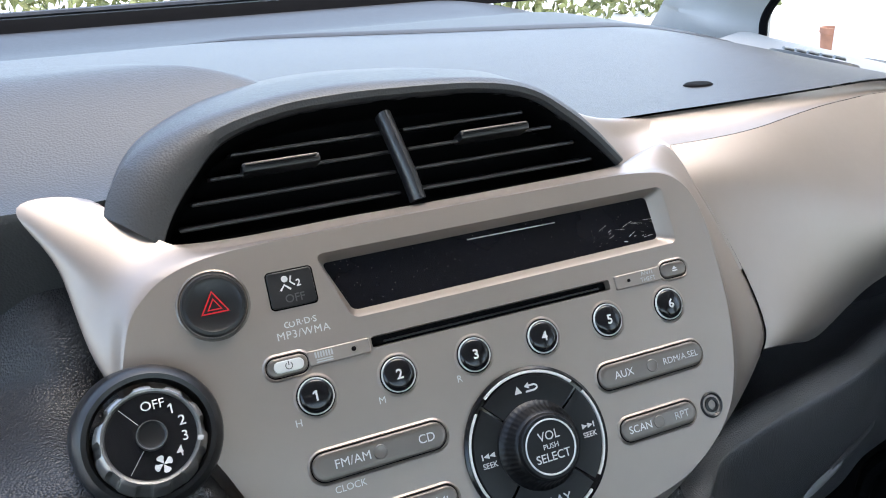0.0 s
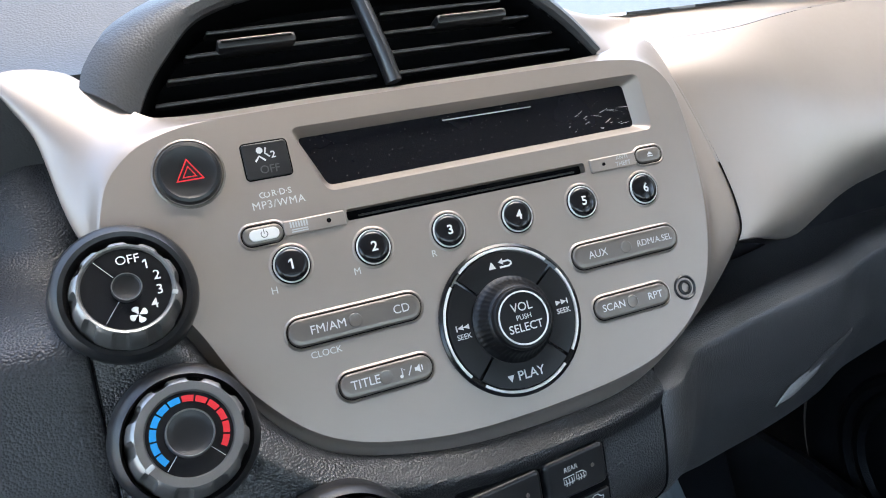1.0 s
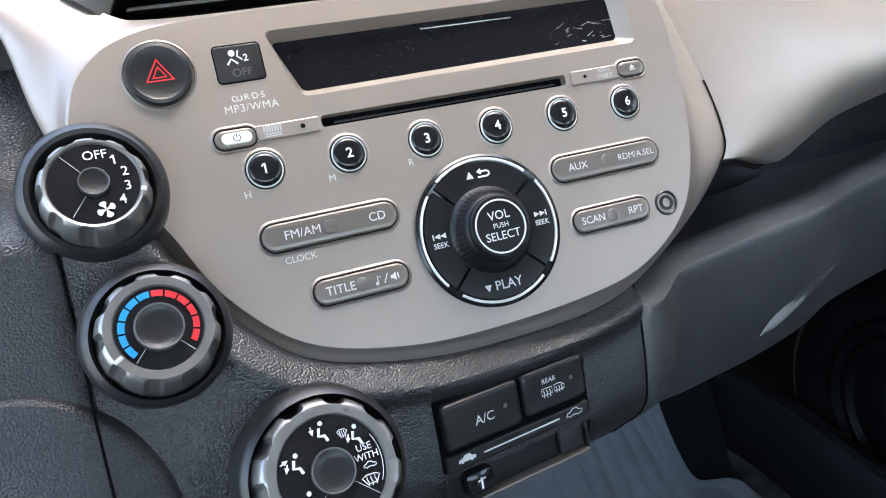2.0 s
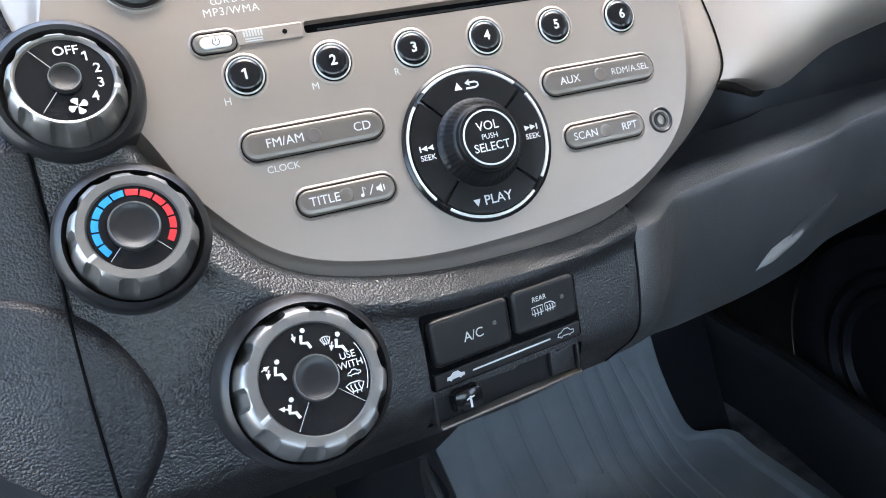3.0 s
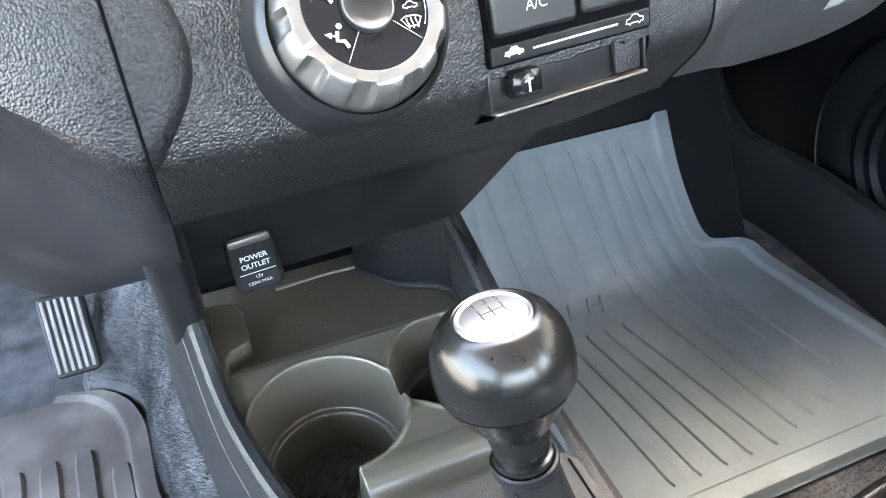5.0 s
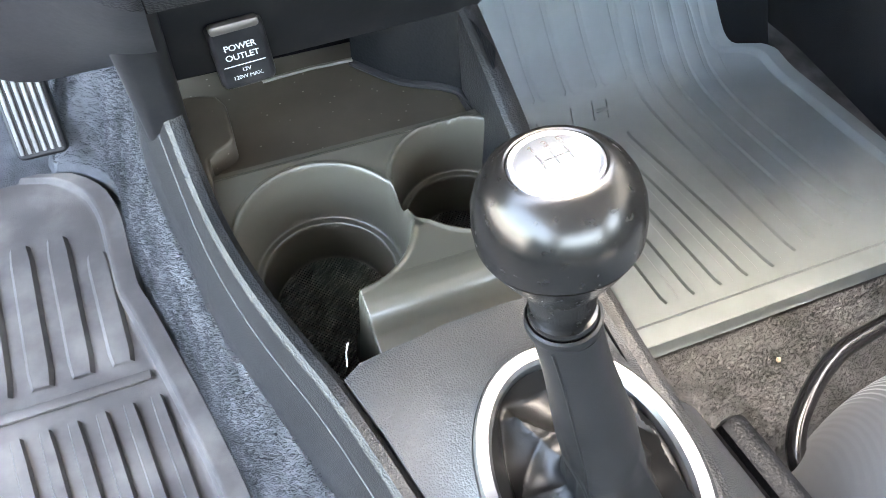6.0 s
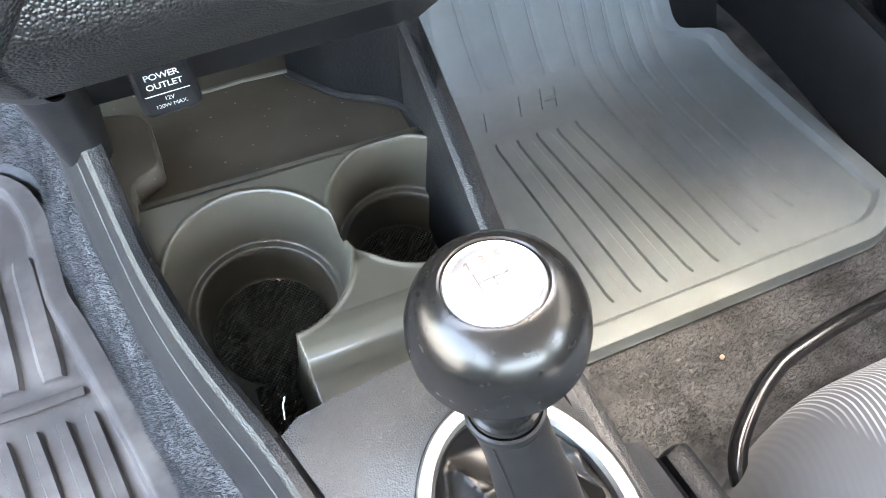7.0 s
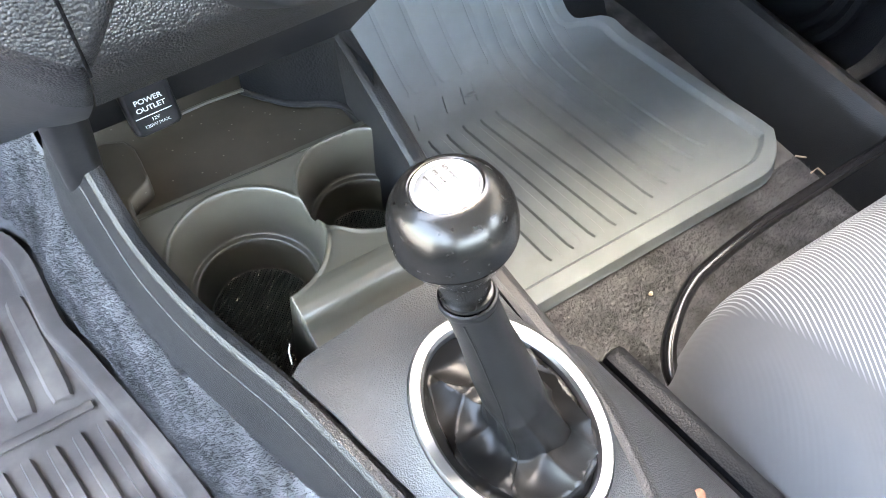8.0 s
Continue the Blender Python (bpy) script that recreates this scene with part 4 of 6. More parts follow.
lamp = part("airbag_lamp", prism(rrect(0.0205, 0.0165, 0.0016), -0.002, 0.0006, 0.0005), SMOOTH, radio, "square black passenger airbag lamp", m=shift(-0.0958, 0.0490))
part("key_gap", loft([[Vector((x, y, 0.0002)) for x, y in shrink(rrect(0.0205, 0.0165, 0.0016), -d)] for d in (0, 0.0006)]), DEEP, lamp, m=shift(-0.0958, 0.0490))
mk = blot(disc(0.0015, 0, -0.0022, 0.0016, 14), 0.0006)
stroke([(-0.0048, -0.0034), (-0.0028, -0.0010), (-0.0002, -0.0034)], 0.0009, 0.0006, bm=mk)
stroke([(0.0008, 0.0026), (0.0000, 0.0000), (0.0020, -0.0018)], 0.0007, 0.0006, bm=mk)
part("symbol", mk, WHITE, lamp, m=shift(-0.0960, 0.0520))
part("letters", words("2", 0.0044, 0.02, 0.0009, m=shift(-0.0924, 0.0508)), WHITE, lamp)
part("letters", words("OFF", 0.0052, 0.01, 0.0009, m=shift(-0.0952, 0.0444)), DIMPRINT, lamp)

# ---------------------------------------------------------------- centre air vents
vent = thing("air_vent", "pair of black slatted centre air vents under a grey hood", "air vent", PANEL)
inner_arch = rough_path([(u * 1.0, v, 0) for u, v in ARCH])
closed = [(p.x, p.y) for p in inner_arch][::-1]
# near-black walls put the vent's inner shade into the colour
part("housing", loft([[Vector((x, y, z)) for x, y in closed] for z in (-0.0165, -0.047)], True, False, True), DEEP, vent, "vent housing coloured near-black for the shade inside")
for v, a, b in ((0.1250, -0.107, 0.052), (0.1145, -0.119, 0.067), (0.1037, -0.1295, 0.0785), (0.0925, -0.137, 0.087)):
    for x0, x1 in ((a, -0.0275), (-0.0185, b)):
        bm = box(x1 - x0, 0.0020, 0.020, 0.0008, ((x0 + x1) / 2, 0, 0))
        part("slat", bm, SLAT, vent, m=shift(0, v, -0.041) @ Matrix.Rotation(radians(14), 4, "X"))
bar = tube([(-0.0285, 0.1285, -0.019), (-0.0262, 0.112, -0.0165), (-0.0235, 0.095, -0.0155), (-0.0215, 0.0815, -0.0165)], 0.0042, 12, flat=1.4)
part("divider", bar, SLAT, vent, "black upright divider")
for x0, x1, v in ((-0.104, -0.0655, 0.1115), (0.0095, 0.0505, 0.1112)):
    tab = part("slider_tab", box(x1 - x0, 0.0052, 0.013, 0.0018, ((x0 + x1) / 2, v, -0.028)), SMOOTH, vent, "black thumb slider on a slat")
    part("tab_ridge", box(x1 - x0 - 0.004, 0.0008, 0.001, 0.0003, ((x0 + x1) / 2, v + 0.0012, -0.0150)), KEYMAT, tab)


# ---------------------------------------------------------------- climate knobs
def climate_knob(label, u, v, h, radius, face, hub, bezel_out, pointer, spin=6.0, rise=0.0):
    m = PANEL @ Matrix.Translation((u, v, h)) @ Matrix.Rotation(radians(spin), 4, "Y")
    base = Matrix.Translation((0, 0, -0.012))
    lean = base @ Matrix.Rotation(radians(-12), 4, "X") @ base.inverted()
    R = radius
    n = 10
    dent = lambda i, a: 1.0 - ((0.035, 0.105, 0.115, 0.105, 0.035)[i - 1] * step(-0.15, 0.75, math.cos(n * a)) if 1 <= i <= 5 else 0)
    k = part("climate_knob", lathe([(R * 1.03, -0.022), (R * 1.03, -0.0115), (R * 1.015, -0.0075), (R * 0.985, -0.0038), (R * 0.95, -0.0012), (R * 0.915, 0.0), (R * 0.87, 0.0007), (face + 0.0006, 0.0004), (face, -0.0006), (face * 0.9, -0.0012)], 200, dent), CHROME, dashboard, label)
    k.matrix_basis = m @ lean
    k["group"] = "climate knobs"
    part("bezel", lathe([(bezel_out + 0.003, -0.042), (bezel_out + 0.0010, -0.0145), (bezel_out - 0.0003, -0.0112), (bezel_out - 0.0026, -0.0094), (R * 1.03 + 0.0018, -0.0098), (R * 1.03 + 0.0008, -0.0125), (R * 1.03 + 0.0006, -0.03)], 64), SMOOTH, k, "black collar set into the panel", m=lean.inverted() @ Matrix.Translation((0, rise, 0)))
    part("face", lathe([(face + 0.0004, -0.004), (face + 0.0003, -0.0006), (hub, -0.0005), (hub * 0.5, -0.0005), (0.0, -0.0005)], 64), GLOSS, k, "black dial face")
    part("hub", lathe([(hub, -0.001), (hub, 0.0014), (hub * 0.95, 0.0021), (hub * 0.89, 0.0020), (hub * 0.8, 0.0014), (hub * 0.5, 0.0010), (0.0, 0.0009)], 48), SMOOTH, k, "black centre button")
    # added bright ring stands for the highlight along the button's raised edge
    part("hub_glint", lathe([(hub * 0.90, 0.0019), (hub * 0.93, 0.0023), (hub * 0.965, 0.0023), (hub * 0.99, 0.0017)], 48), CHROME, k, "thin bright ring added as the highlight on the button's edge")
    pr = (R * 0.93 + face) / 2
    part("pointer", box((R - face) * 0.55, 0.0020, 0.0010, 0.0004, (pr, 0, -0.0002)), GREYPRINT, k, "white pointer mark", m=Matrix.Rotation(radians(pointer), 4, "Z"))
    return k


def at_angle(r, deg):
    return r * math.cos(radians(deg)), r * math.sin(radians(deg))


def fan_mark(size):
    bm = bmesh.new()
    for a in (20, 110, 200, 290):
        c, s = math.cos(radians(a)), math.sin(radians(a))
        blade = [(size * (0.08 + 0.92 * k), size * w) for k, w in ((0.0, -0.05), (0.4, -0.22), (0.72, -0.42), (0.98, -0.26), (1.06, 0.06), (0.95, 0.36), (0.70, 0.42), (0.4, 0.20), (0.0, 0.05))]
        blot([(x * c - y * s, x * s + y * c) for x, y in blade], 0.0, bm=bm)
    return bm


fan = climate_knob("black and grey fan speed knob with white numbers", -0.1637, -0.0006, 0.0277, 0.0208, 0.0166, 0.0058, 0.0277, -18, rise=0.0016)
part("letters", words("OFF", 0.0052, 0.006, 0.0, m=shift(*at_angle(0.0117, 78))), WHITE, fan)
for s, a in (("1", 43), ("2", 14), ("3", -15), ("4", -44)):
    part("number", words(s, 0.0056, 0.008, 0.0, m=shift(*at_angle(0.0122, a))), WHITE, fan)
part("symbol", fan_mark(0.0034), WHITE, fan, m=shift(*at_angle(0.0118, -80)))
ln = stroke([at_angle(0.0064, 128), at_angle(0.0160, 128)], 0.00025)
stroke([at_angle(0.0064, 232), at_angle(0.0160, 232)], 0.00025, bm=ln)
part("dial_line", ln, GREYPRINT, fan)

temp = climate_knob("black and grey temperature knob with blue and red segments", -0.1525, -0.0605, 0.038, 0.0226, 0.0160, 0.0092, 0.0276, 208)
for i in range(12):
    a = 221 - i * 21.6
    seg = [[Vector((*at_angle(r, b), -0.0001)) for b in lin(a - 0.9, a - 19.7, 8)] for r in (0.0121, 0.0146)]
    part("segment", loft(seg, closed=False), BLUE if i < 6 else RED, temp, "blue segment" if i < 6 else "red segment")
ln = stroke([at_angle(0.0094, 227), at_angle(0.0156, 227)], 0.00025)
stroke([at_angle(0.0094, -48), at_angle(0.0156, -48)], 0.00025, bm=ln)
part("dial_line", ln, GREYPRINT, temp)

mode = climate_knob("black and grey air direction knob with white symbols", -0.1020, -0.1325, 0.0337, 0.0302, 0.0220, 0.0092, 0.0350, 203)


def bent_mark(arrow):
    """A bent bar with a dot and small arrows."""
    bm = stroke([(0.0003, 0.0016), (-0.0004, -0.0010), (0.0016, -0.0014), (0.0024, -0.0034)], 0.0011)
    blot(disc(0.00085, 0, 0.0012, 0.0030, 12), bm=bm)
    for x, y, a in arrow:
        c, s = math.cos(radians(a)), math.sin(radians(a))
        f = lambda p, q: (x + p * c - q * s, y + p * s + q * c)
        blot([f(-0.0010, -0.0009), f(0.0010, 0), f(-0.0010, 0.0009)], bm=bm)
        stroke([f(-0.0022, 0), f(-0.0010, 0)], 0.0005, bm=bm)
    return bm


def screen_mark(w=0.0024):
    bm = stroke([(-w, 0.0010), (-w * 0.5, 0.0018), (w * 0.5, 0.0018), (w, 0.0010), (w * 0.55, -0.0014), (-w * 0.55, -0.0014)], 0.00045, closed=True)
    for x in (-0.45, 0, 0.45):
        stroke([(x * w, -0.0022), (x * w + 0.0002, -0.0008), (x * w - 0.0002, 0.0004), (x * w, 0.0012)], 0.0004, bm=bm)
    return bm


def car_mark(k=1.0):
    o = [(-0.0034, -0.0008), (-0.0030, 0.0004), (-0.0018, 0.0006), (-0.0008, 0.0016), (0.0010, 0.0016), (0.0020, 0.0006), (0.0034, 0.0003), (0.0034, -0.0008), (0.0024, -0.0008), (0.0018, -0.0014), (0.0012, -0.0008), (-0.0012, -0.0008), (-0.0018, -0.0014), (-0.0024, -0.0008)]
    return [(x * k, y * k) for x, y in o]


for a, arr in ((95, [(-0.0024, 0.0006, 270)]), (155, [(-0.0024, 0.0020, 20), (-0.0028, -0.0010, 250)]), (214, [(-0.0026, 0.0010, 160)]), (42, [(-0.0022, -0.0010, 250)])):
    part("symbol", bent_mark(arr), WHITE, mode, m=shift(*at_angle(0.0158, a)) @ Matrix.Scale(1.18, 4))
part("symbol", screen_mark(), WHITE, mode, m=shift(0.0078, 0.0130) @ Matrix.Scale(0.85, 4))
part("letters", words("USE", 0.0040, 0.008, 0.0, m=shift(0.0146, 0.0050)), WHITE, mode)
part("letters", words("WITH", 0.0040, 0.008, 0.0, m=shift(0.0148, 0.0012)), WHITE, mode)
part("symbol", stroke(car_mark(0.8), 0.0004, closed=True), WHITE, mode, m=shift(0.0150, -0.0024))
part("symbol", screen_mark(0.0034), WHITE, mode, m=shift(0.0140, -0.0080) @ Matrix.Scale(1.1, 4))
ln = stroke(arc(0.0207, -28, 26, 14), 0.0003)
part("dial_line", ln, WHITE, mode)
ln = stroke([at_angle(0.0098, 236), at_angle(0.0215, 236)], 0.00025)
stroke([at_angle(0.0098, -42), at_angle(0.0215, -42)], 0.00025, bm=ln)
part("dial_line", ln, GREYPRINT, mode)

# ---------------------------------------------------------------- air conditioning keys and recirculation slider
KEYM = PANEL @ Matrix.Translation((-0.003, -0.133, -0.0088)) @ Matrix.Rotation(radians(7.0), 4, "Y") @ Matrix.Rotation(radians(2.6), 4, "Z") @ Matrix.Rotation(radians(14), 4, "X")
key_panel = thing("climate_keys", "black air conditioning and rear window keys above a slider", "control panel", KEYM)
part("key_frame", prism(rrect(0.0880, 0.0385, 0.002), -0.010, 0.0004, 0.001), DEEP, key_panel, "black frame round the keys", m=shift(0.0, -0.0045))
for x, y, w, hh, n in ((-0.0205, 0.0000, 0.0430, 0.0232, "ac"), (0.0220, 0.0008, 0.0375, 0.0222, "rear")):
    k = part("key", prism(rrect(w, hh, 0.0032), -0.002, 0.0042, 0.0020), SMOOTH, key_panel, "flat black push key", m=shift(x, y))
    part("lamp_dot", lathe([(0.0011, 0.004), (0.0011, 0.0045), (0.0, 0.0046)], 12), KEYMAT, k, m=shift(x + (0.0125 if n == "ac" else 0.010), y + 0.001))
    if n == "ac":
        part("letters", words("A/C", 0.0066, 0.004, 0.0045, m=shift(x + 0.0005, y - 0.001)), WHITE, k)
    else:
        part("letters", words("REAR", 0.0036, 0.006, 0.0045, m=shift(x - 0.0035, y + 0.0042)), WHITE, k)
        mk = stroke([(-0.0075, -0.0016), (-0.0075, 0.0018), (-0.0012, 0.0018), (-0.0012, -0.0016)], 0.0005, 0.0043, closed=True)
        for i in range(3):
            stroke([(-0.0062 + i * 0.0018, -0.0030), (-0.0059 + i * 0.0018, -0.001), (-0.0064 + i * 0.0018, 0.0008)], 0.0005, 0.0043, bm=mk)
        stroke([(0.0002, -0.0014), (0.0002, 0.0020), (0.0040, 0.0020), (0.0062, 0.0004), (0.0062, -0.0014)], 0.0005, 0.0043, bm=mk, closed=True)
        for i in range(3):
            stroke([(0.0014 + i * 0.0016, -0.0026), (0.0017 + i * 0.0016, -0.0006), (0.0013 + i * 0.0016, 0.0008)], 0.0005, 0.0043, bm=mk)
        part("symbol", mk, WHITE, k, m=shift(x - 0.001, y - 0.0012))
strip = part("slider_strip", prism(rrect(0.0845, 0.0078, 0.0008), -0.006, 0.0022, 0.0006), SMOOTH, key_panel, "black printed strip", m=shift(-0.0005, -0.0185, -0.0002) @ Matrix.Rotation(radians(4), 4, "X"))
SL = shift(-0.0005, -0.0185, 0.0021) @ Matrix.Rotation(radians(4), 4, "X")
part("symbol", blot(car_mark(1.45)), WHITE, strip, m=SL @ shift(-0.0315, 0.0003))
part("symbol", stroke(car_mark(1.45), 0.0006, closed=True), WHITE, strip, m=SL @ shift(0.0330, 0.0003))
part("line", stroke([(-0.022, -0.0002), (0.0235, 0.0002)], 0.0009), WHITE, strip, m=SL)
part("slot_back", box(0.0850, 0.0250, 0.0100, 0.001, (-0.0005, -0.0305, -0.0160)), SMOOTH, key_panel, "black back of the slider's slot")
for x in (-0.0428, 0.0418):
    part("slot_side", box(0.0016, 0.0215, 0.0140, 0.0005, (x, -0.0325, -0.0160)), SMOOTH, key_panel)
knobm = shift(-0.0270, -0.0325, -0.0060)
lever = part("slider_lever", box(0.0160, 0.0125, 0.0095, 0.0030, (0, 0, 0)), GLOSS, key_panel, "small black slider lever", m=knobm)
mark = stroke([(0, -0.0034), (0, 0.0026)], 0.0012, 0.0095)
stroke([(-0.0022, 0.0012), (0.0022, 0.0020)], 0.0008, 0.0095, bm=mark)
part("symbol", mark, WHITE, lever, m=knobm)
part("ledge", box(0.0840, 0.0016, 0.0150, 0.0006, (-0.0005, -0.0432, -0.0150)), KEYMAT, key_panel, "thin pale ledge under the slider")
part("stop", box(0.0150, 0.0180, 0.0030, 0.0008, (0.0325, -0.0325, -0.0062)), RIM, key_panel, "grey plate at the slot's end")

part("seam", tube([Vector((0.0829, y - 0.0002, z)) for z, y in SIDE_PROFILE], 0.0007, 8), DEEP, glove_box, "thin dark joint beside the lid")

# glove box handle: patch painted pale as lit hollow under black flap, lid's seam
def on_lid(x, z, out=0.0):
    best = min((abs(glove_point(x, t).z - z), t) for t in lin(0.2, 1, 200))[1]
    p = glove_point(x, best)
    return p + Vector((0, -out, 0))


def lid_patch(low, high, out, n=16):
    """A pillow between a low and a high line of (x, z) points."""
    lo, hi = rough_path([(x, z, 0) for x, z in low], False, n), rough_path([(x, z, 0) for x, z in high], False, n)
    return loft([[on_lid(*p.lerp(q, k).xy, out(k)) for p, q in zip(lo, hi)] for k in lin(0, 1, 9)], closed=False)


part("lit_hollow_patch", lid_patch([(0.233, 0.3850), (0.252, 0.3850), (0.276, 0.3955)], [(0.2335, 0.3860), (0.246, 0.4005), (0.277, 0.407)], lambda k: 0.0012 + 0.001 * math.sin(math.pi * k)), LIT_HOLLOW, glove_box, "smooth patch painted pale as the lit hollow behind the pull handle")
part("handle", lid_patch([(0.252, 0.3985), (0.288, 0.3985), (0.319, 0.4115)], [(0.2525, 0.3995), (0.280, 0.4135), (0.3195, 0.4175)], lambda k: 0.0006 + 0.0012 * math.sin(math.pi * k)), GLOVE, glove_box, "black pull handle")

# ---------------------------------------------------------------- power outlet
outlet = thing("power_outlet", "black power outlet cap with white lettering under the dash", "power outlet", Matrix.Translation((-0.1425, 0.070, 0.268)) @ Matrix.Rotation(radians(-4), 4, "Y") @ Matrix.Rotation(radians(84), 4, "X"))
part("socket", lathe([(0.016, -0.02), (0.016, -0.003), (0.014, 0.0)], 32), SMOOTH, outlet, "round socket collar")
cap = part("cap", prism(rrect(0.0310, 0.0400, 0.005), -0.004, 0.0085, 0.003), SMOOTH, outlet, "hinged black cap")
part("cap_top", box(0.027, 0.006, 0.006, 0.002, (0, 0.0185, 0.003)), KEYMAT, cap, "worn grey top edge")
for s, y, size in (("POWER", 0.0070, 0.0052), ("OUTLET", 0.0010, 0.0052), ("12V", -0.0078, 0.0034), ("120W MAX.", -0.0122, 0.0034)):
    part("letters", words(s, size, 0.012, 0.0088, 0.95, m=shift(0, y)), WHITE, cap)
part("line", stroke([(-0.0115, -0.0042), (0.0115, -0.0042)], 0.0006, 0.0086), WHITE, cap)

# ---------------------------------------------------------------- centre console
console = thing("centre_console", "dark grey grained centre console with two cup holders", "console")


def left_rim(y):
    return curve_at(y, ((-0.60, -0.117), (-0.265, -0.121), (-0.20, -0.133), (-0.14, -0.1465), (-0.112, -0.1540), (-0.085, -0.163), (-0.06, -0.171), (-0.029, -0.179), (0.005, -0.1855), (0.042, -0.190), (0.105, -0.195), (0.13, -0.197)))


def rim_z(y):
    return 0.205 + 0.05 * step(0.02, 0.11, y)


def side_left(y, t):
    x, z = left_rim(y), rim_z(y)
    pts = ((0.0105, -0.006), (0.0098, -0.001), (0.0065, 0.0012), (0.0015, 0.0008), (-0.0015, -0.0025), (-0.0030, -0.010), (-0.0058, -0.0240), (-0.0061, -0.0245), (-0.0066, -0.0248), (-0.0150, -0.060), (-0.022, -0.12))
    i = t * (len(pts) - 1)
    j = min(int(i), len(pts) - 2)
    a = Vector(pts[j]).lerp(Vector(pts[j + 1]), i - j)
    return Vector((x + a.x, y, z + a.y))


part("left_side", grid(lambda t, y: side_left(y, t), lin(0, 1, 41), lin(-0.6, 0.125, 90)), RIM, console, "grained left rim of the console")


def right_x(y):
    return -0.0005 + 0.0025 * step(-0.09, 0.03, y) - 0.030 * step(-0.20, -0.36, y)


def right_z(y):
    return curve_at(y, ((-0.40, 0.205), (-0.09, 0.205), (-0.045, 0.207), (0.0, 0.218), (0.04, 0.231), (0.10, 0.249), (0.17, 0.262)))


def side_right(y, t):
    pts = ((-0.006, -0.10), (-0.006, -0.01), (-0.005, -0.003), (-0.002, 0.0), (0.003, 0.001), (0.008, -0.001), (0.0105, -0.006), (0.012, -0.03), (0.02, -0.14), (0.03, -0.26))
    i = t * (len(pts) - 1)
    j = min(int(i), len(pts) - 2)
    a = Vector(pts[j]).lerp(Vector(pts[j + 1]), i - j)
    return Vector((right_x(y) + a.x, y, right_z(y) + a.y))


part("right_side", grid(lambda t, y: side_right(y, t), lin(0, 1, 37), lin(-0.36, 0.168, 70)), RIM, console, "grained right rim of the console")
# front posts that join the dashboard


def upright(x0, y0, z0, x1, y1, z1, w, d, material, name, label):
    loops = []
    for k in lin(0, 1, 8):
        loops.append([Vector((x0 + (x1 - x0) * k + x, y0 + (y1 - y0) * k + y, z0 + (z1 - z0) * k)) for x, y in rrect(w, d, 0.008)])
    return part(name, loft(loops, True, True, True), material, console, label)


upright(-0.1935, 0.125, 0.20, -0.190, 0.020, 0.41, 0.026, 0.085, SMOOTH, "front_post", "smooth black post up to the dashboard")

# cup holders: one moulding, a height field with two round wells and a rounded bridge behind them
CUPS = ((-0.1255, -0.014, 0.0500), (-0.0310, -0.002, 0.0470))
CUP_Z, WELL_Z = 0.198, 0.118


def cup_height(x, y):
    z = CUP_Z + 0.007 * step(-0.02, -0.035, y)
    if y < -0.060:
        z = curve_at(y, ((-0.102, 0.1880), (-0.093, 0.1895), (-0.087, 0.1925), (-0.082, 0.1985), (-0.078, 0.2035), (-0.073, 0.2062), (-0.067, 0.2068), (-0.060, 0.2055)))
    if y > 0.043 + 0.10 * (x + 0.09) * 0.12:
        z -= 0.003 * step(0.043, 0.047, y)
    for cx, cy, r in CUPS:
        d = math.hypot(x - cx, y - cy)
        z += 0.0014 * math.exp(-((d - r - 0.0012) / 0.0014) ** 2)
        if d < r:
            ledge = CUP_Z - 0.046
            if d > r - 0.009:
                z = z - (z - ledge) * step(r, r - 0.005, d)
            else:
                z = ledge - (ledge - WELL_Z) * step(r - 0.009, r - 0.013, d)
    # the near side of the driver's cup stays open down to the well
    if x < -0.1195 - 0.03 * (y + 0.105) and -0.108 < y < -0.03:
        z = min(z, z - (z - WELL_Z) * step(-0.1195, -0.1225, x + 0.03 * (y + 0.105)) * step(-0.108, -0.105, y))
    return z


def tray_point(k, y):
    x0, x1 = left_rim(y) + 0.010, right_x(y) - 0.004
    x2 = x0 + k * (x1 - x0)
    return Vector((x2, y, cup_height(x2, y)))


part("cup_tray", grid(tray_point, lin(0, 1, 240), lin(-0.112, 0.050, 230) + [0.0503]), CUP, console, "moulded plate with two round cup holders", angle=80)
for cx, cy, r in CUPS:
    part("cup_mat", lathe([(r - 0.014, WELL_Z - 0.001), (r - 0.014, WELL_Z + 0.0012), (0.0, WELL_Z + 0.0014)], 40), NET, console, "patterned rubber pad", m=shift(cx, cy))
part("well_mat", box(0.032, 0.055, 0.0012, 0.0004, (-0.132, -0.075, WELL_Z)), NET, console)


def floor_point(k, y):
    x0, x1 = left_rim(y) + 0.006, right_x(y) - 0.004
    return Vector((x0 + k * (x1 - x0), y, 0.181 - 0.010 * step(0.05, 0.16, y)))


part("tray", grid(floor_point, lin(0, 1, 30), lin(0.046, 0.168, 24)), TRAY, console, "dusty dark tray floor in front of the cup holders")
part("plate_edge", loft([[tray_point(k, 0.0503) for k in lin(0, 1, 40)], [tray_point(k, 0.0503) - Vector((0, 0, 0.014)) for k in lin(0, 1, 40)]], closed=False), CUP, console)
side_block = [(-0.192, 0.036), (-0.178, 0.036), (-0.175, 0.060), (-0.160, 0.069), (-0.157, 0.080), (-0.160, 0.112), (-0.198, 0.112)]
part("tray_side", prism([(p.x, p.y) for p in rough_path([(x, y, 0) for x, y in side_block], True, 3)], 0.182, 0.200, 0.002), TRAY, console, "raised notched side of the tray")
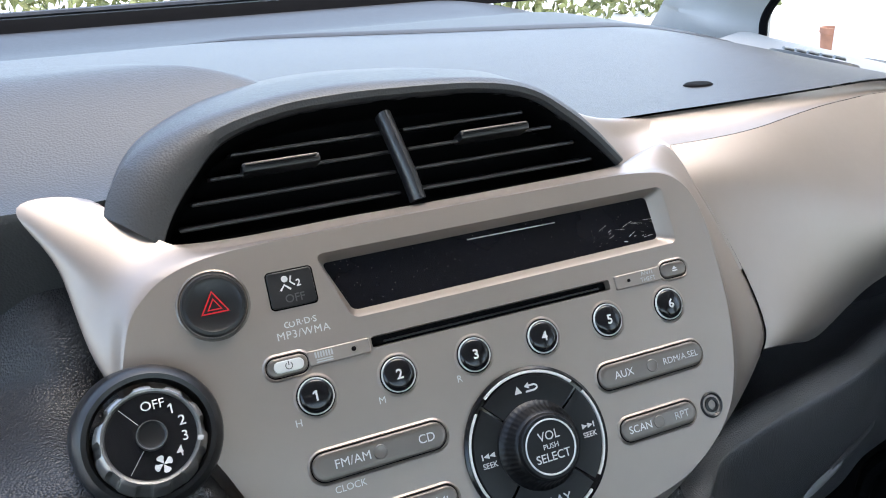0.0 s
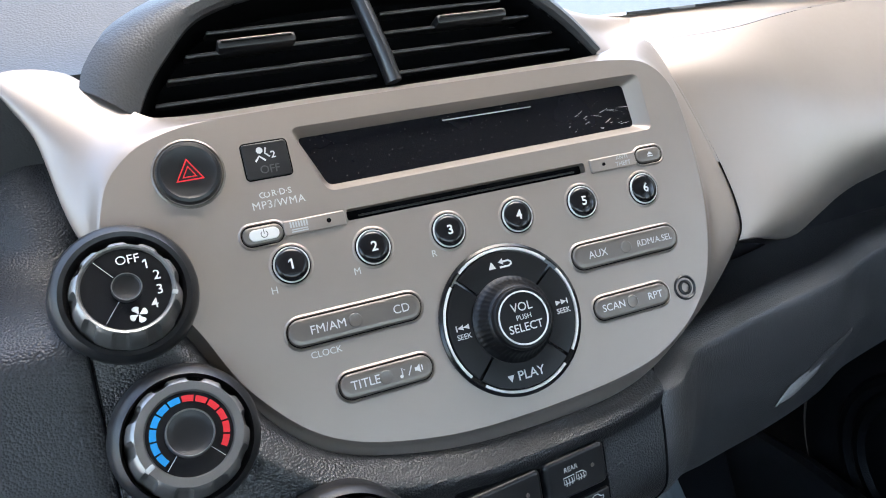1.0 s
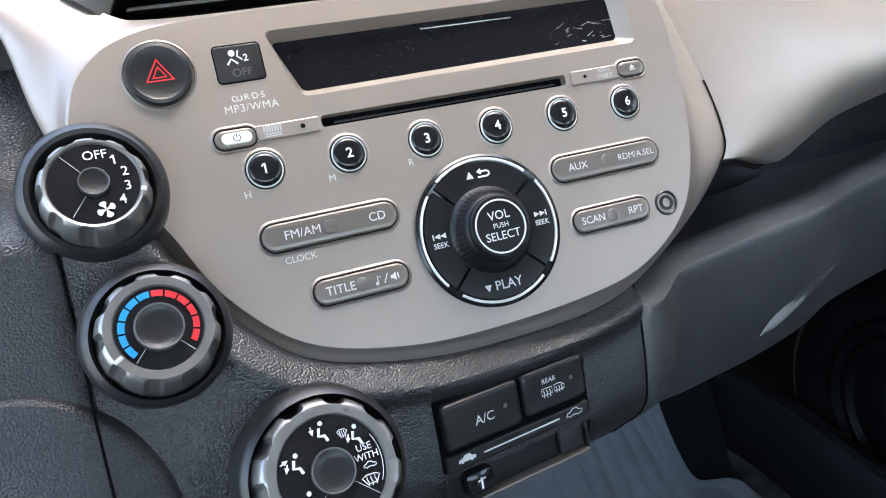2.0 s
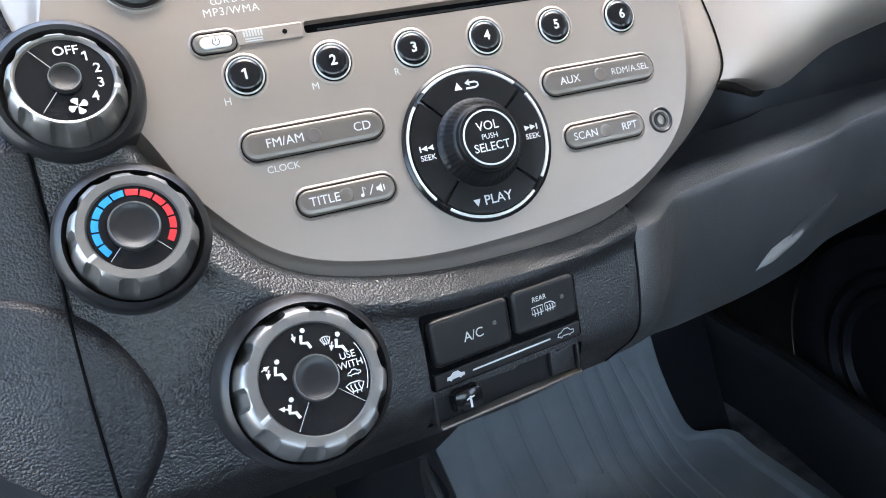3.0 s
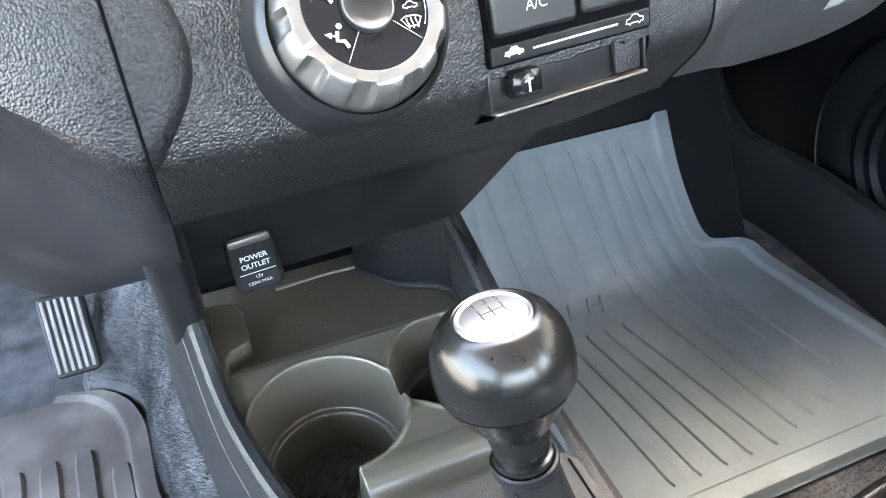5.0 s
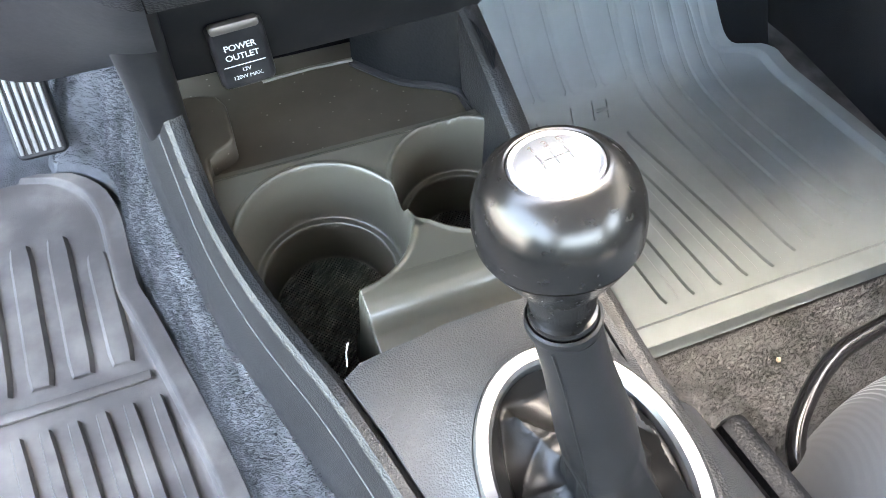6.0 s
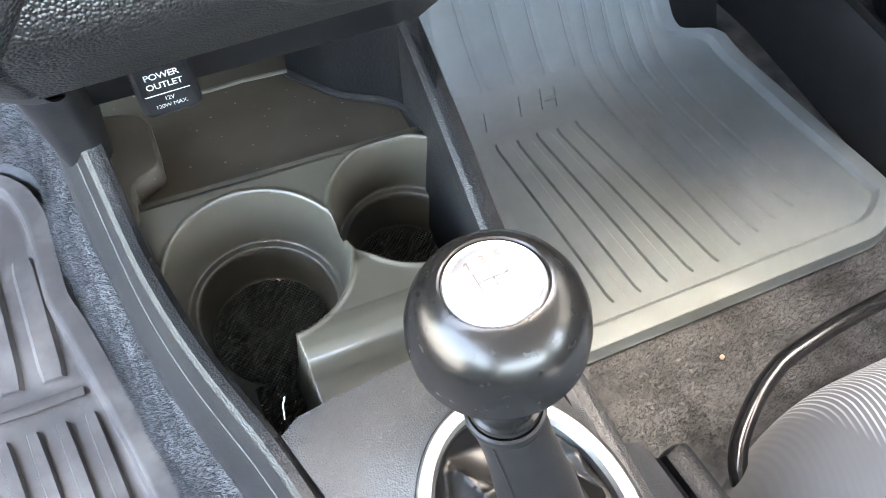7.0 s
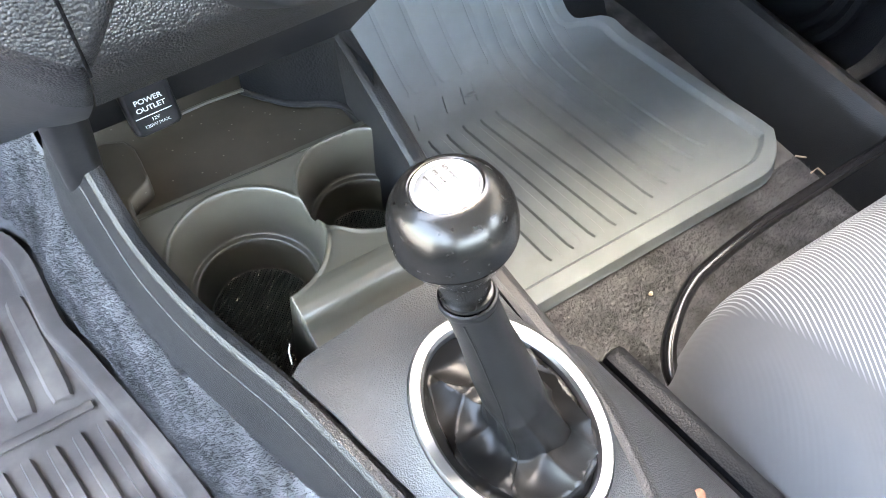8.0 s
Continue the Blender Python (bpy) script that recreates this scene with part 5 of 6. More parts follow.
part("tray_lip", tube([(-0.128, 0.120, 0.196), (-0.095, 0.121, 0.197), (-0.066, 0.120, 0.197)], 0.0014, 8), CUP, console, "thin worn lip at the tray's back")
border = rough_path([(-0.064, 0.130, 0.186), (-0.042, 0.104, 0.186), (-0.030, 0.094, 0.187), (-0.014, 0.084, 0.188), (-0.003, 0.070, 0.189), (0.000, 0.034, 0.192)], False, 8)
part("tray_border", tube(border, 0.0032, 10), SMOOTH, console, "rounded border of the tray")
part("tray_wall", loft([[p + Vector((0.003 * k, 0.012 * k, 0.003 + 0.052 * k)) for p in border] for k in lin(0, 1, 6)], closed=False), DOOR, console, "dark inner wall behind the tray")

# gear plate with the oval for the boot
BX, BY = -0.056, -0.2005


def oval(rx, ry, z, n=72, lift=0.0):
    return [Vector((BX + rx * math.cos(2 * math.pi * i / n), BY + ry * math.sin(2 * math.pi * i / n), z + lift * math.sin(2 * math.pi * i / n))) for i in range(n)]


def plate_edge(n=72):
    out = []
    for i in range(n):
        a = 2 * math.pi * i / n
        dx, dy = math.cos(a), math.sin(a)
        best = 9
        for k in range(1, 400):
            s = k * 0.001
            x, y = BX + dx * s, BY + dy * s
            if x < left_rim(y) + 0.010 or x > right_x(y) - 0.004 or y > -0.104 + 0.004 * math.cos((x + 0.06) * 30) or y < -0.36:
                best = s
                break
        out.append(Vector((BX + dx * best, BY + dy * best, 0.2085)))
    return out


edge = plate_edge()
mid1 = [p.lerp(q, 0.35) + Vector((0, 0, 0.001)) for p, q in zip(edge, oval(0.0525, 0.069, 0.214))]
part("gear_plate", loft([edge, [p.lerp(q, 0.03) + Vector((0, 0, 0.0015)) for p, q in zip(edge, mid1)], mid1, oval(0.0535, 0.0700, 0.2165), oval(0.0512, 0.0677, 0.2185)]), CONSOLE, console, "grey grained plate round the gear lever")
part("boot_ring", loft([oval(0.0508, 0.0673, 0.216), oval(0.0506, 0.0671, 0.2200), oval(0.0495, 0.0660, 0.2218), oval(0.0440, 0.0605, 0.2208), oval(0.0422, 0.0587, 0.2185), oval(0.0418, 0.0583, 0.205)]), SATIN, console, "satin silver oval ring")

part("plate_joint", tube([(right_x(y) - 0.010, y, 0.2118 - 0.002 * step(-0.12, -0.3, y)) for y in lin(-0.11, -0.33, 30)], 0.0008, 6), DEEP, console, "thin dark joint along the plate")

# ---------------------------------------------------------------- gear lever
TOP = Vector((-0.0812, -0.1606, 0.372))
FOOT = Vector((-0.062, -0.192, 0.215))
axis = (TOP - FOOT).normalized()
LEVER = Matrix(((1 - axis.x ** 2, 0, axis.x, TOP.x), (-axis.x * axis.y, axis.z, axis.y, TOP.y), (-axis.x * axis.z, -axis.y, axis.z, TOP.z), (0, 0, 0, 1)))
gear = thing("gear_lever", "dark metal ball gear knob on a black leather boot", "gear lever", LEVER)
ball = [(0.0125, -0.030), (0.0140, -0.0295), (0.0172, -0.024), (0.0222, -0.0158), (0.0257, -0.0088), (0.0260, -0.0082), (0.0251, -0.0078), (0.0251, -0.0071), (0.0266, -0.0067), (0.0270, 0.0), (0.0264, 0.0060), (0.0246, 0.0118), (0.0218, 0.0165), (0.0188, 0.0192), (0.0168, 0.0206), (0.0154, 0.0210), (0.0148, 0.0207), (0.0146, 0.0198), (0.0, 0.0198)]
gk = part("knob", lathe(ball, 96), KNOB, gear, "dark polished metal ball knob")
part("cap", lathe([(0.0144, 0.018), (0.0144, 0.0203), (0.0137, 0.0211), (0.0124, 0.0206), (0.0120, 0.0211), (0.0070, 0.0221), (0.0, 0.0224)], 64), CAP, gk, "bright metal shift pattern cap")
pat = bmesh.new()
for x in (-0.0045, 0.0, 0.0045):
    stroke([(x, -0.0035), (x, 0.0035)], 0.0005, 0.0224, bm=pat)
stroke([(-0.0045, 0), (0.0045, 0)], 0.0005, 0.0224, bm=pat)
part("shift_pattern", pat, DIMPRINT, gk, "thin grey shift pattern")
for s, x, y in (("1", -0.0045, 0.0062), ("3", 0, 0.0065), ("5", 0.0045, 0.0062), ("2", -0.0045, -0.0062), ("4", 0, -0.0065), ("R", 0.0045, -0.0062)):
    part("number", words(s, 0.0042, 0.0, 0.0226, m=shift(x, y)), KEYMAT, gk)
fl = lambda k, a: 1 - (0.02 * (0.5 + 0.5 * math.cos(60 * a)) if 1 <= k <= 3 else 0)
part("neck", lathe([(0.0138, -0.026), (0.0136, -0.029), (0.0124, -0.036), (0.0116, -0.043), (0.0108, -0.044), (0.0108, -0.056)], 180, fl), KNOB, gear, "ribbed dark metal neck")
part("collar", lathe([(0.0108, -0.0455), (0.0122, -0.0460), (0.0126, -0.0475), (0.0122, -0.0490), (0.0108, -0.0495)], 40), KNOB, gear, "shiny metal collar")
rnd = random.Random(3)
inv = LEVER.inverted()


def boot_point(a, t):
    """a: angle in turns, t: 0 at the neck, 1 at the ring."""
    th = 2 * math.pi * a
    k = t
    neck = TOP - axis * 0.051
    low = Vector((BX + 0.0416 * math.cos(th), BY + 0.0581 * math.sin(th), 0.213))
    foot = Vector((BX + 0.010, BY - 0.004, 0.212))
    sleeve = neck + (foot - neck) * min(1.0, k / 0.66)
    r = 0.0134 + 0.0050 * step(0.08, 0.5, k) + 0.004 * step(0.5, 0.66, k)
    tube_p = sleeve + Vector((r * math.cos(th), r * 1.05 * math.sin(th), 0))
    w = step(0.56, 1.0, k)
    p = tube_p.lerp(low, w)
    d = Vector((math.cos(th), math.sin(th), 0))
    live = step(0.30, 0.66, k) * (1 - step(0.93, 1.0, k))
    basin = step(0.60, 0.78, k) * (1 - step(0.90, 1.0, k))
    fold = lambda q: 1 - 2 * abs(math.sin(q)) ** 0.65
    # soft dents down the sleeve, then radial pleats and a slump towards the seat's side
    pleat = 0.9 * fold(2.0 * th + 1.5 * k + 0.7) + 0.6 * fold(3.5 * th - 4.0 * k + 2.1)
    roll = fold(7.5 * k + 0.8 * math.sin(th + 0.5) + 0.4)
    nz = noise.noise(Vector((1.7 * math.cos(th), 1.7 * math.sin(th), 5 * k)))
    off = (0.0022 * pleat + 0.0022 * roll + 0.006 * nz) * live
    slump = 0.5 + 0.5 * math.cos(th + 0.7)
    lift = 0.0045 * pleat * basin + 0.004 * roll * basin + 0.012 * slump * basin - 0.006 * (1 - slump) * basin
    return inv @ (p + d * off + Vector((0, 0, lift)))


bt = grid(boot_point, lin(0, 1, 161), lin(0, 1, 90))
bmesh.ops.remove_doubles(bt, verts=bt.verts[:], dist=1e-6)
part("boot", bt, BOOT, gear, "creased black leather boot", angle=70)
part("boot_seam", tube([boot_point(0.62, k) for k in lin(0.02, 0.85, 30)], 0.0007, 6), BOOT, gear)
part("boot_top", lathe([(0.0136, -0.0540), (0.0142, -0.0515), (0.0140, -0.0495), (0.0130, -0.0490), (0.0115, -0.0510)], 40), BOOT, gear, "rolled leather edge")

# ---------------------------------------------------------------- passenger footwell
mat_right = thing("floor_mat", "grey ribbed rubber floor mat in the passenger footwell", "floor mat")
MAT_Z = FLOOR + 0.012


def mat_height(y):
    """The mat lies flat, then climbs the toe board."""
    return MAT_Z + 1.7 * 0.012 * math.log1p(math.exp((y - 0.228) / 0.012))


MAT_RIGHT = ((-0.07, 0.527), (-0.02, 0.524), (0.09, 0.503), (0.19, 0.484), (0.222, 0.474), (0.231, 0.458), (0.238, 0.415), (0.25, 0.403), (0.30, 0.386), (0.40, 0.380))


def mat_point(k, s):
    near = -0.064 + 0.052 * max(0.0, (0.475 * k - 0.40) / 0.075) ** 2
    y = near + (0.325 - near) * s
    right = curve_at(y, MAT_RIGHT)
    x = 0.035 + (right - 0.035) * k
    z = mat_height(y)
    edge = max(step(right - 0.028, right - 0.022, x), step(near + 0.030, near + 0.024, y), step(0.118, 0.112, x))
    drop = max(step(right - 0.006, right, x), step(near + 0.006, near, y))
    return Vector((x, y, z + 0.008 * edge - 0.014 * drop))


part("sheet", grid(mat_point, lin(0, 0.92, 50) + lin(0.925, 1, 26), lin(0, 0.09, 40) + lin(0.1, 0.6, 24) + lin(0.61, 0.86, 40) + lin(0.87, 1, 14)), RUBBER, mat_right, "grey rubber sheet with a raised rim")
tagged(part("floor_toe_board", grid(lambda x, y: Vector((x, y, mat_height(y) - 0.016)), lin(0.03, 0.47, 12), lin(0.16, 0.50, 40)), DOOR), "dark carpeted toe board under the mat", "floor", kind="structure")


def rib(line, w=0.010, high=0.0024):
    """A raised band on the mat along a line of (x, y) points."""
    path = rough_path([(x, y, 0) for x, y in line], False, max(4, 24 // len(line)))
    rows = []
    for i, p in enumerate(path):
        k = i / (len(path) - 1)
        e = w * min(1.0, 10 * k + 0.8, 10 * (1 - k) + 0.8)
        z = mat_height(p.y)
        rows.append([Vector((p.x + s * e / 2, p.y, z + hh)) for s, hh in ((-1, -0.0003), (-0.90, high * 0.55), (-0.78, high), (0.78, high), (0.90, high * 0.55), (1, -0.0003))])
    return loft([list(r) for r in zip(*rows)], closed=False)


# short bands before the seat, long bands that bend up the toe board, and the toe board's own
for i in range(5):
    x = 0.160 + i * 0.0236
    part("rib", rib([(x, 0.180 - 0.002 * (i % 2)), (x + 0.011 + 0.003 * i, 0.08), (x + 0.021 + 0.006 * i, -0.022)], 0.0178), RUBBER, mat_right)
for i in range(5):
    d = 0.0245 * i
    part("rib", rib([(0.262 + d * 0.85, 0.318 - 0.012 * max(0, i - 2)), (0.280 + d * 0.92, 0.265), (0.294 + d, 0.215), (0.304 + d, 0.15), (0.320 + d * 1.05, 0.05), (0.331 + d * 1.1, -0.014 + 0.006 * i)], 0.0185), RUBBER, mat_right)
for i in range(4):
    x = 0.116 + i * 0.0375
    part("rib", rib([(x, 0.320), (x + 0.017, 0.27), (x + 0.031, 0.234)], 0.0330), RUBBER, mat_right)
for x, y in ((0.157, 0.208), (0.200, 0.214), (0.226, 0.215), (0.243, 0.214)):
    part("emboss", rib([(x + 0.002, y + 0.010), (x, y), (x - 0.003, y - 0.010)], 0.0045, 0.0022), RUBBER, mat_right)
part("emboss", box(0.016, 0.0045, 0.0022, 0.0008, (0.234, 0.214, mat_height(0.214))), RUBBER, mat_right)

# sill, door and kick panel
kick = thing("sill_trim", "black plastic sill trim along the passenger door", "sill trim")


def sill(y, t):
    pts = ((0.528, FLOOR), (0.536, FLOOR + 0.05), (0.543, FLOOR + 0.085), (0.551, FLOOR + 0.100), (0.562, FLOOR + 0.102), (0.575, FLOOR + 0.096), (0.59, FLOOR + 0.085), (0.605, FLOOR + 0.03))
    i = t * (len(pts) - 1)
    j = min(int(i), len(pts) - 2)
    p = Vector(pts[j]).lerp(Vector(pts[j + 1]), i - j)
    return Vector((p.x - 0.06 * step(0.22, 0.55, y), y, p.y + 0.3 * step(0.35, 0.6, y)))


part("cover", grid(lambda y, t: sill(y, t), lin(-0.9, 0.6, 60), lin(0, 1, 36)), RIM, kick, "rounded black sill cover")
door = thing("passenger_door", "black grained passenger door with a round speaker", "door")
part("panel", grid(lambda y, z: Vector((0.632 - 0.02 * step(0.3, 0.55, z) - 0.015 * math.exp(-((z - 0.33) / 0.05) ** 2), y, z)), lin(-0.9, 0.6, 60), lin(FLOOR, 0.588, 40)), DOOR, door, "black grained door panel")
sm = Matrix.Translation((0.630, 0.135, 0.085)) @ Matrix.Rotation(radians(-90), 4, "Y")
sp = part("speaker", lathe([(0.185, -0.005), (0.178, 0.012), (0.165, 0.022), (0.150, 0.022), (0.130, 0.012), (0.124, 0.008), (0.120, 0.013), (0.112, 0.014), (0.104, 0.008), (0.099, 0.012), (0.092, 0.012), (0.085, 0.006), (0.05, 0.003), (0.0, 0.002)], 72), DOOR, door, "round black speaker grille", m=sm)

# ---------------------------------------------------------------- driver's footwell
def tunnel(y, t):
    x0, z0 = left_rim(y) - 0.0135, 0.142 + 0.02 * step(0.02, 0.11, y)
    x1 = curve_at(y, EDGE) + 0.005
    bulge = 0.012 * math.sin(math.pi * t)
    fuzz = 0.0022 * noise.noise(Vector((y * 40, t * 7, 1))) + 0.0010 * noise.noise(Vector((y * 160, t * 30, 4)))
    return Vector((x0 + (x1 - x0) * t - bulge - fuzz, y, z0 + (FLOOR + 0.012 - z0) * t ** 0.85 + fuzz))


EDGE = ((-0.6, -0.205), (-0.14, -0.210), (-0.067, -0.216), (-0.002, -0.227), (0.082, -0.245), (0.130, -0.256), (0.161, -0.264), (0.235, -0.266), (0.275, -0.275), (0.300, -0.300), (0.31, -0.33))
tagged(part("tunnel_carpet", grid(lambda t, y: tunnel(y, t), lin(0, 1, 70), lin(-0.5, 0.60, 330)), CARPET), "dark grey matted carpet beside the console", "carpet", kind="structure")


def pile(name, label, spots, material, length=0.0035, width=0.0007, seed=1):
    """Short carpet fibres as one mesh; spots: (place, normal) pairs."""
    r = random.Random(seed)
    verts, faces = [], []
    for p, nrm in spots:
        lean = Vector((r.gauss(0, 0.55), r.gauss(0, 0.55), r.gauss(0, 0.3)))
        tip = p + (nrm + lean) * length * r.uniform(0.6, 1.3)
        w = Vector((r.uniform(-1, 1), r.uniform(-1, 1), r.uniform(-0.3, 0.3))).normalized() * width
        i = len(verts)
        verts += [p - w, p + w, tip]
        faces.append((i, i + 1, i + 2))
    me = bpy.data.meshes.new(name)
    me.from_pydata(verts, [], faces)
    me.materials.append(material)
    return tagged(new(name, me), label, "carpet pile", kind="stuff")


rnd = random.Random(11)
spots = []
for i in range(90000):
    y, t = rnd.uniform(-0.30, 0.42), 0.02 + 0.84 * rnd.random() ** 0.9
    spots.append((tunnel(y, t), Vector((-0.75, 0, 0.65))))
pile("carpet_pile", "matted dark grey carpet fibres beside the console", spots, CARPET, 0.0032, 0.00026, 2)
spots = [(Vector((rnd.uniform(0.03, 0.54), rnd.uniform(-0.30, -0.05), FLOOR)), Vector((0, 0, 1))) for i in range(110000)]
pile("carpet_pile", "matted dark grey carpet fibres before the seat", spots, CARPET, 0.0034, 0.00026, 3)
mat_left = thing("floor_mat", "dusty dark rubber floor mat in the driver's footwell", "floor mat")


def left_mat(k, y):
    x = curve_at(y, EDGE) - 0.40 * k
    rim = 0.007 * (1 - step(0.045, 0.06, k)) + 0.007 * step(0.275, 0.30, y)
    return Vector((x, y, FLOOR + 0.016 + rim - 0.020 * (1 - step(0.0, 0.004, k))))


part("sheet", grid(left_mat, [0, 0.0015, 0.003, 0.0045] + lin(0.01, 0.1, 20) + lin(0.12, 1, 40), lin(-0.5, 0.310, 90)), RUBBER_DARK, mat_left, "dusty rubber sheet")


def left_rib(x0, y0, x1, y1, w):
    rows = []
    for k in lin(0, 1, 10):
        x, y = x0 + (x1 - x0) * k, y0 + (y1 - y0) * k
        e = w * min(1.0, 8 * k + 0.85, 8 * (1 - k) + 0.85)
        rows.append([Vector((x + s * e / 2, y, FLOOR + 0.0165 + hh)) for s, hh in ((-1, 0.0), (-0.7, 0.004), (0.7, 0.004), (1, 0.0))])
    return loft([list(r) for r in zip(*rows)], closed=False)


for i in range(6):
    part("rib", left_rib(-0.270 - i * 0.0215, 0.046, -0.244 - i * 0.0215, -0.16, 0.0115), RUBBER_DARK, mat_left)
for i in range(4):
    part("rib", left_rib(-0.296 - i * 0.032, 0.235 - 0.03 * (i == 0), -0.290 - i * 0.032, 0.085, 0.021), RUBBER_DARK, mat_left)
part("cross_bar", box(0.20, 0.009, 0.004, 0.0015, (-0.37, 0.067, FLOOR + 0.0165)), RUBBER_DARK, mat_left)
pedal = thing("accelerator_pedal", "ribbed grey accelerator pedal above the carpet", "pedal", Matrix.Translation((-0.313, 0.312, 0.050)) @ Matrix.Rotation(radians(50), 4, "X") @ Matrix.Scale(0.84, 4))
pad = part("pad", prism(rrect(0.052, 0.098, 0.008), -0.008, 0.004, 0.003), SMOOTH, pedal, "black pedal pad")
for i in range(6):
    part("rib", box(0.0042, 0.086, 0.004, 0.001, (-0.019 + i * 0.0076, 0, 0.0035)), STEEL, pad, "worn grey rib")
part("arm", box(0.016, 0.08, 0.012, 0.003, (0, 0.05, -0.035)), SMOOTH, pedal)

# ---------------------------------------------------------------- passenger seat
seat = thing("passenger_seat", "grey striped fabric passenger seat cushion", "seat")


def cushion(x, t):
    k = (x - 0.035) / 0.525
    side_round = 0.150 * (max(0.0, 1 - k / 0.20) ** 2.2 + max(0.0, (k - 0.8) / 0.2) ** 2)
    prof = rough_path([(-0.165, -0.03, 0), (-0.150, 0.04, 0), (-0.150, 0.09, 0), (-0.172, 0.140, 0), (-0.225, 0.175, 0), (-0.32, 0.185, 0), (-0.50, 0.165, 0), (-0.75, 0.14, 0)], False, 6)
    i = t * (len(prof) - 1)
    j = min(int(i), len(prof) - 2)
    p = prof[j].lerp(prof[j + 1], i - j)
    return Vector((x, p.x - 0.03 - 0.10 * max(0.0, 1 - k / 0.36) ** 2, p.y - side_round * step(0.1, 0.5, t)))


part("cushion", grid(cushion, lin(0.035, 0.56, 80), lin(0, 1, 70)), FABRIC, seat, "grey fabric cushion with fine pale stripes")
part("side_trim", box(0.022, 0.45, 0.10, 0.008, (0.052, -0.40, 0.02)), SMOOTH, seat, "black plastic side trim")
slide = thing("seat_slide_bar", "bent black steel bar under the seat's front", "seat bar")
bar = rough_path([(0.50, -0.135, 0.075), (0.306, -0.140, 0.08), (0.219, -0.148, 0.08), (0.185, -0.157, 0.08), (0.155, -0.173, 0.08), (0.132, -0.192, 0.078), (0.122, -0.215, 0.074), (0.125, -0.26, 0.065), (0.13, -0.34, 0.05)], False, 8)
part("bar", tube(bar, 0.0065, 12), GLOSS, slide, "glossy black bent tube")
for p, q in ((bar[0], bar[1]), (bar[-1], bar[-2])):
    part("sleeve", tube([p, p.lerp(q, 0.8)], 0.0085, 14), SMOOTH, slide, "black plastic sleeve on the bar's end")
side_box = thing("belt_anchor_cover", "dark grey plastic cover between the console and the seat", "cover", Matrix.Translation((0.062, -0.180, 0.0)) @ Matrix.Rotation(radians(8), 4, "Z"))
part("cover", box(0.019, 0.19, 0.12, 0.006, (-0.004, -0.095, 0.030)), DOOR, side_box, "dark grey grained fin")
# solid near-black block paints the shade of the gap
part("slit", box(0.010, 0.19, 0.12, 0.003, (-0.0185, -0.095, 0.026)), DEEP, side_box, "near-black block for the shaded gap beside the fin")


# lower flank of the console that slopes out to the gap
def flank(y, t):
    a = side_right(y, 0.68)
    b = Vector((0.043 + 0.14 * (-0.176 - y), y, 0.148))
    return a.lerp(b, t) + Vector((0, 0, 0.004 * math.sin(math.pi * t)))


part("right_flank", grid(flank, lin(-0.176, -0.355, 24), lin(0, 1, 10)), CONSOLE, console, "smooth grey flank below the console's rim")

# ---------------------------------------------------------------- litter on the carpet
def lump(name, label, at, size, material, seed):
    r = random.Random(seed)
    bm = bmesh.new()
    bmesh.ops.create_icosphere(bm, subdivisions=2, radius=1)
    for v in bm.verts:
        v.co = Vector((v.co.x * size[0], v.co.y * size[1], v.co.z * size[2])) * (1 + 0.3 * noise.noise(v.co * 2 + Vector((seed, 0, 0))))
    bm.transform(Matrix.Translation(at) @ Matrix.Rotation(r.uniform(0, 6), 4, "Z"))
    return tagged(part(name, bm, material), label, "litter")


lump("crumb", "pale crumb on the dark carpet", (0.243, -0.104, FLOOR + 0.005), (0.0028, 0.0022, 0.0018), CRUMB, 1)
for i, (x, y) in enumerate(((0.522, -0.052), (0.530, -0.066), (0.518, -0.080), (0.538, -0.085))):
    tw = tube([(x, y, FLOOR + 0.006), (x + 0.010, y - 0.012 + 0.006 * i, FLOOR + 0.009), (x + 0.014, y - 0.026, FLOOR + 0.006)], 0.0011, 6)
    tagged(part("twig", tw, CRUMB), "dry brown twig beside the sill", "litter")
lump("dry_leaf", "curled brown dry leaf beside the seat", (0.022, -0.288, 0.176), (0.005, 0.008, 0.002), BRICKRED, 4)
tagged(part("thread", tube([(-0.140, -0.103, 0.203), (-0.139, -0.099, 0.211), (-0.137, -0.097, 0.216)], 0.0004, 6), WHITE), "short white thread stuck in the console joint", "litter")

# ---------------------------------------------------------------- small things on the dash top
def on_dash(x, y, up=0.0):
    return Vector((x, y, dash_top(x, y) + up))


side_vent = thing("side_vent", "oval black side window demister vent in the dash top", "air vent")
def oval_dash(f, up):
    c, s = 0.995, 0.10
    return [on_dash(0.488 + 0.060 * f * math.sin(a) * 0.17 + 0.021 * f * math.cos(a), 0.297 + 0.060 * f * math.sin(a), up) for a in [2 * math.pi * i / 40 for i in range(40)]]


part("rim", loft([oval_dash(1.10, 0.0), oval_dash(1.04, 0.0035), oval_dash(0.95, 0.0035)]), PAD, side_vent, "thin rim")
part("well", loft([oval_dash(0.97, 0.0034), oval_dash(0.8, 0.0030), oval_dash(0.3, 0.0030)], True, False, True), DEEP, side_vent, "dark vent well")
for i in range(5):
    y = 0.258 + i * 0.019
    x = 0.488 + 0.17 * (y - 0.297)
    part("vane", tube([on_dash(x - 0.010, y - 0.003, 0.0065), on_dash(x + 0.012, y + 0.004, 0.0075)], 0.0016, 6), SATIN, side_vent, "pale vane")
sensor = thing("light_sensor", "small dark oval cap on the dash top", "sensor")
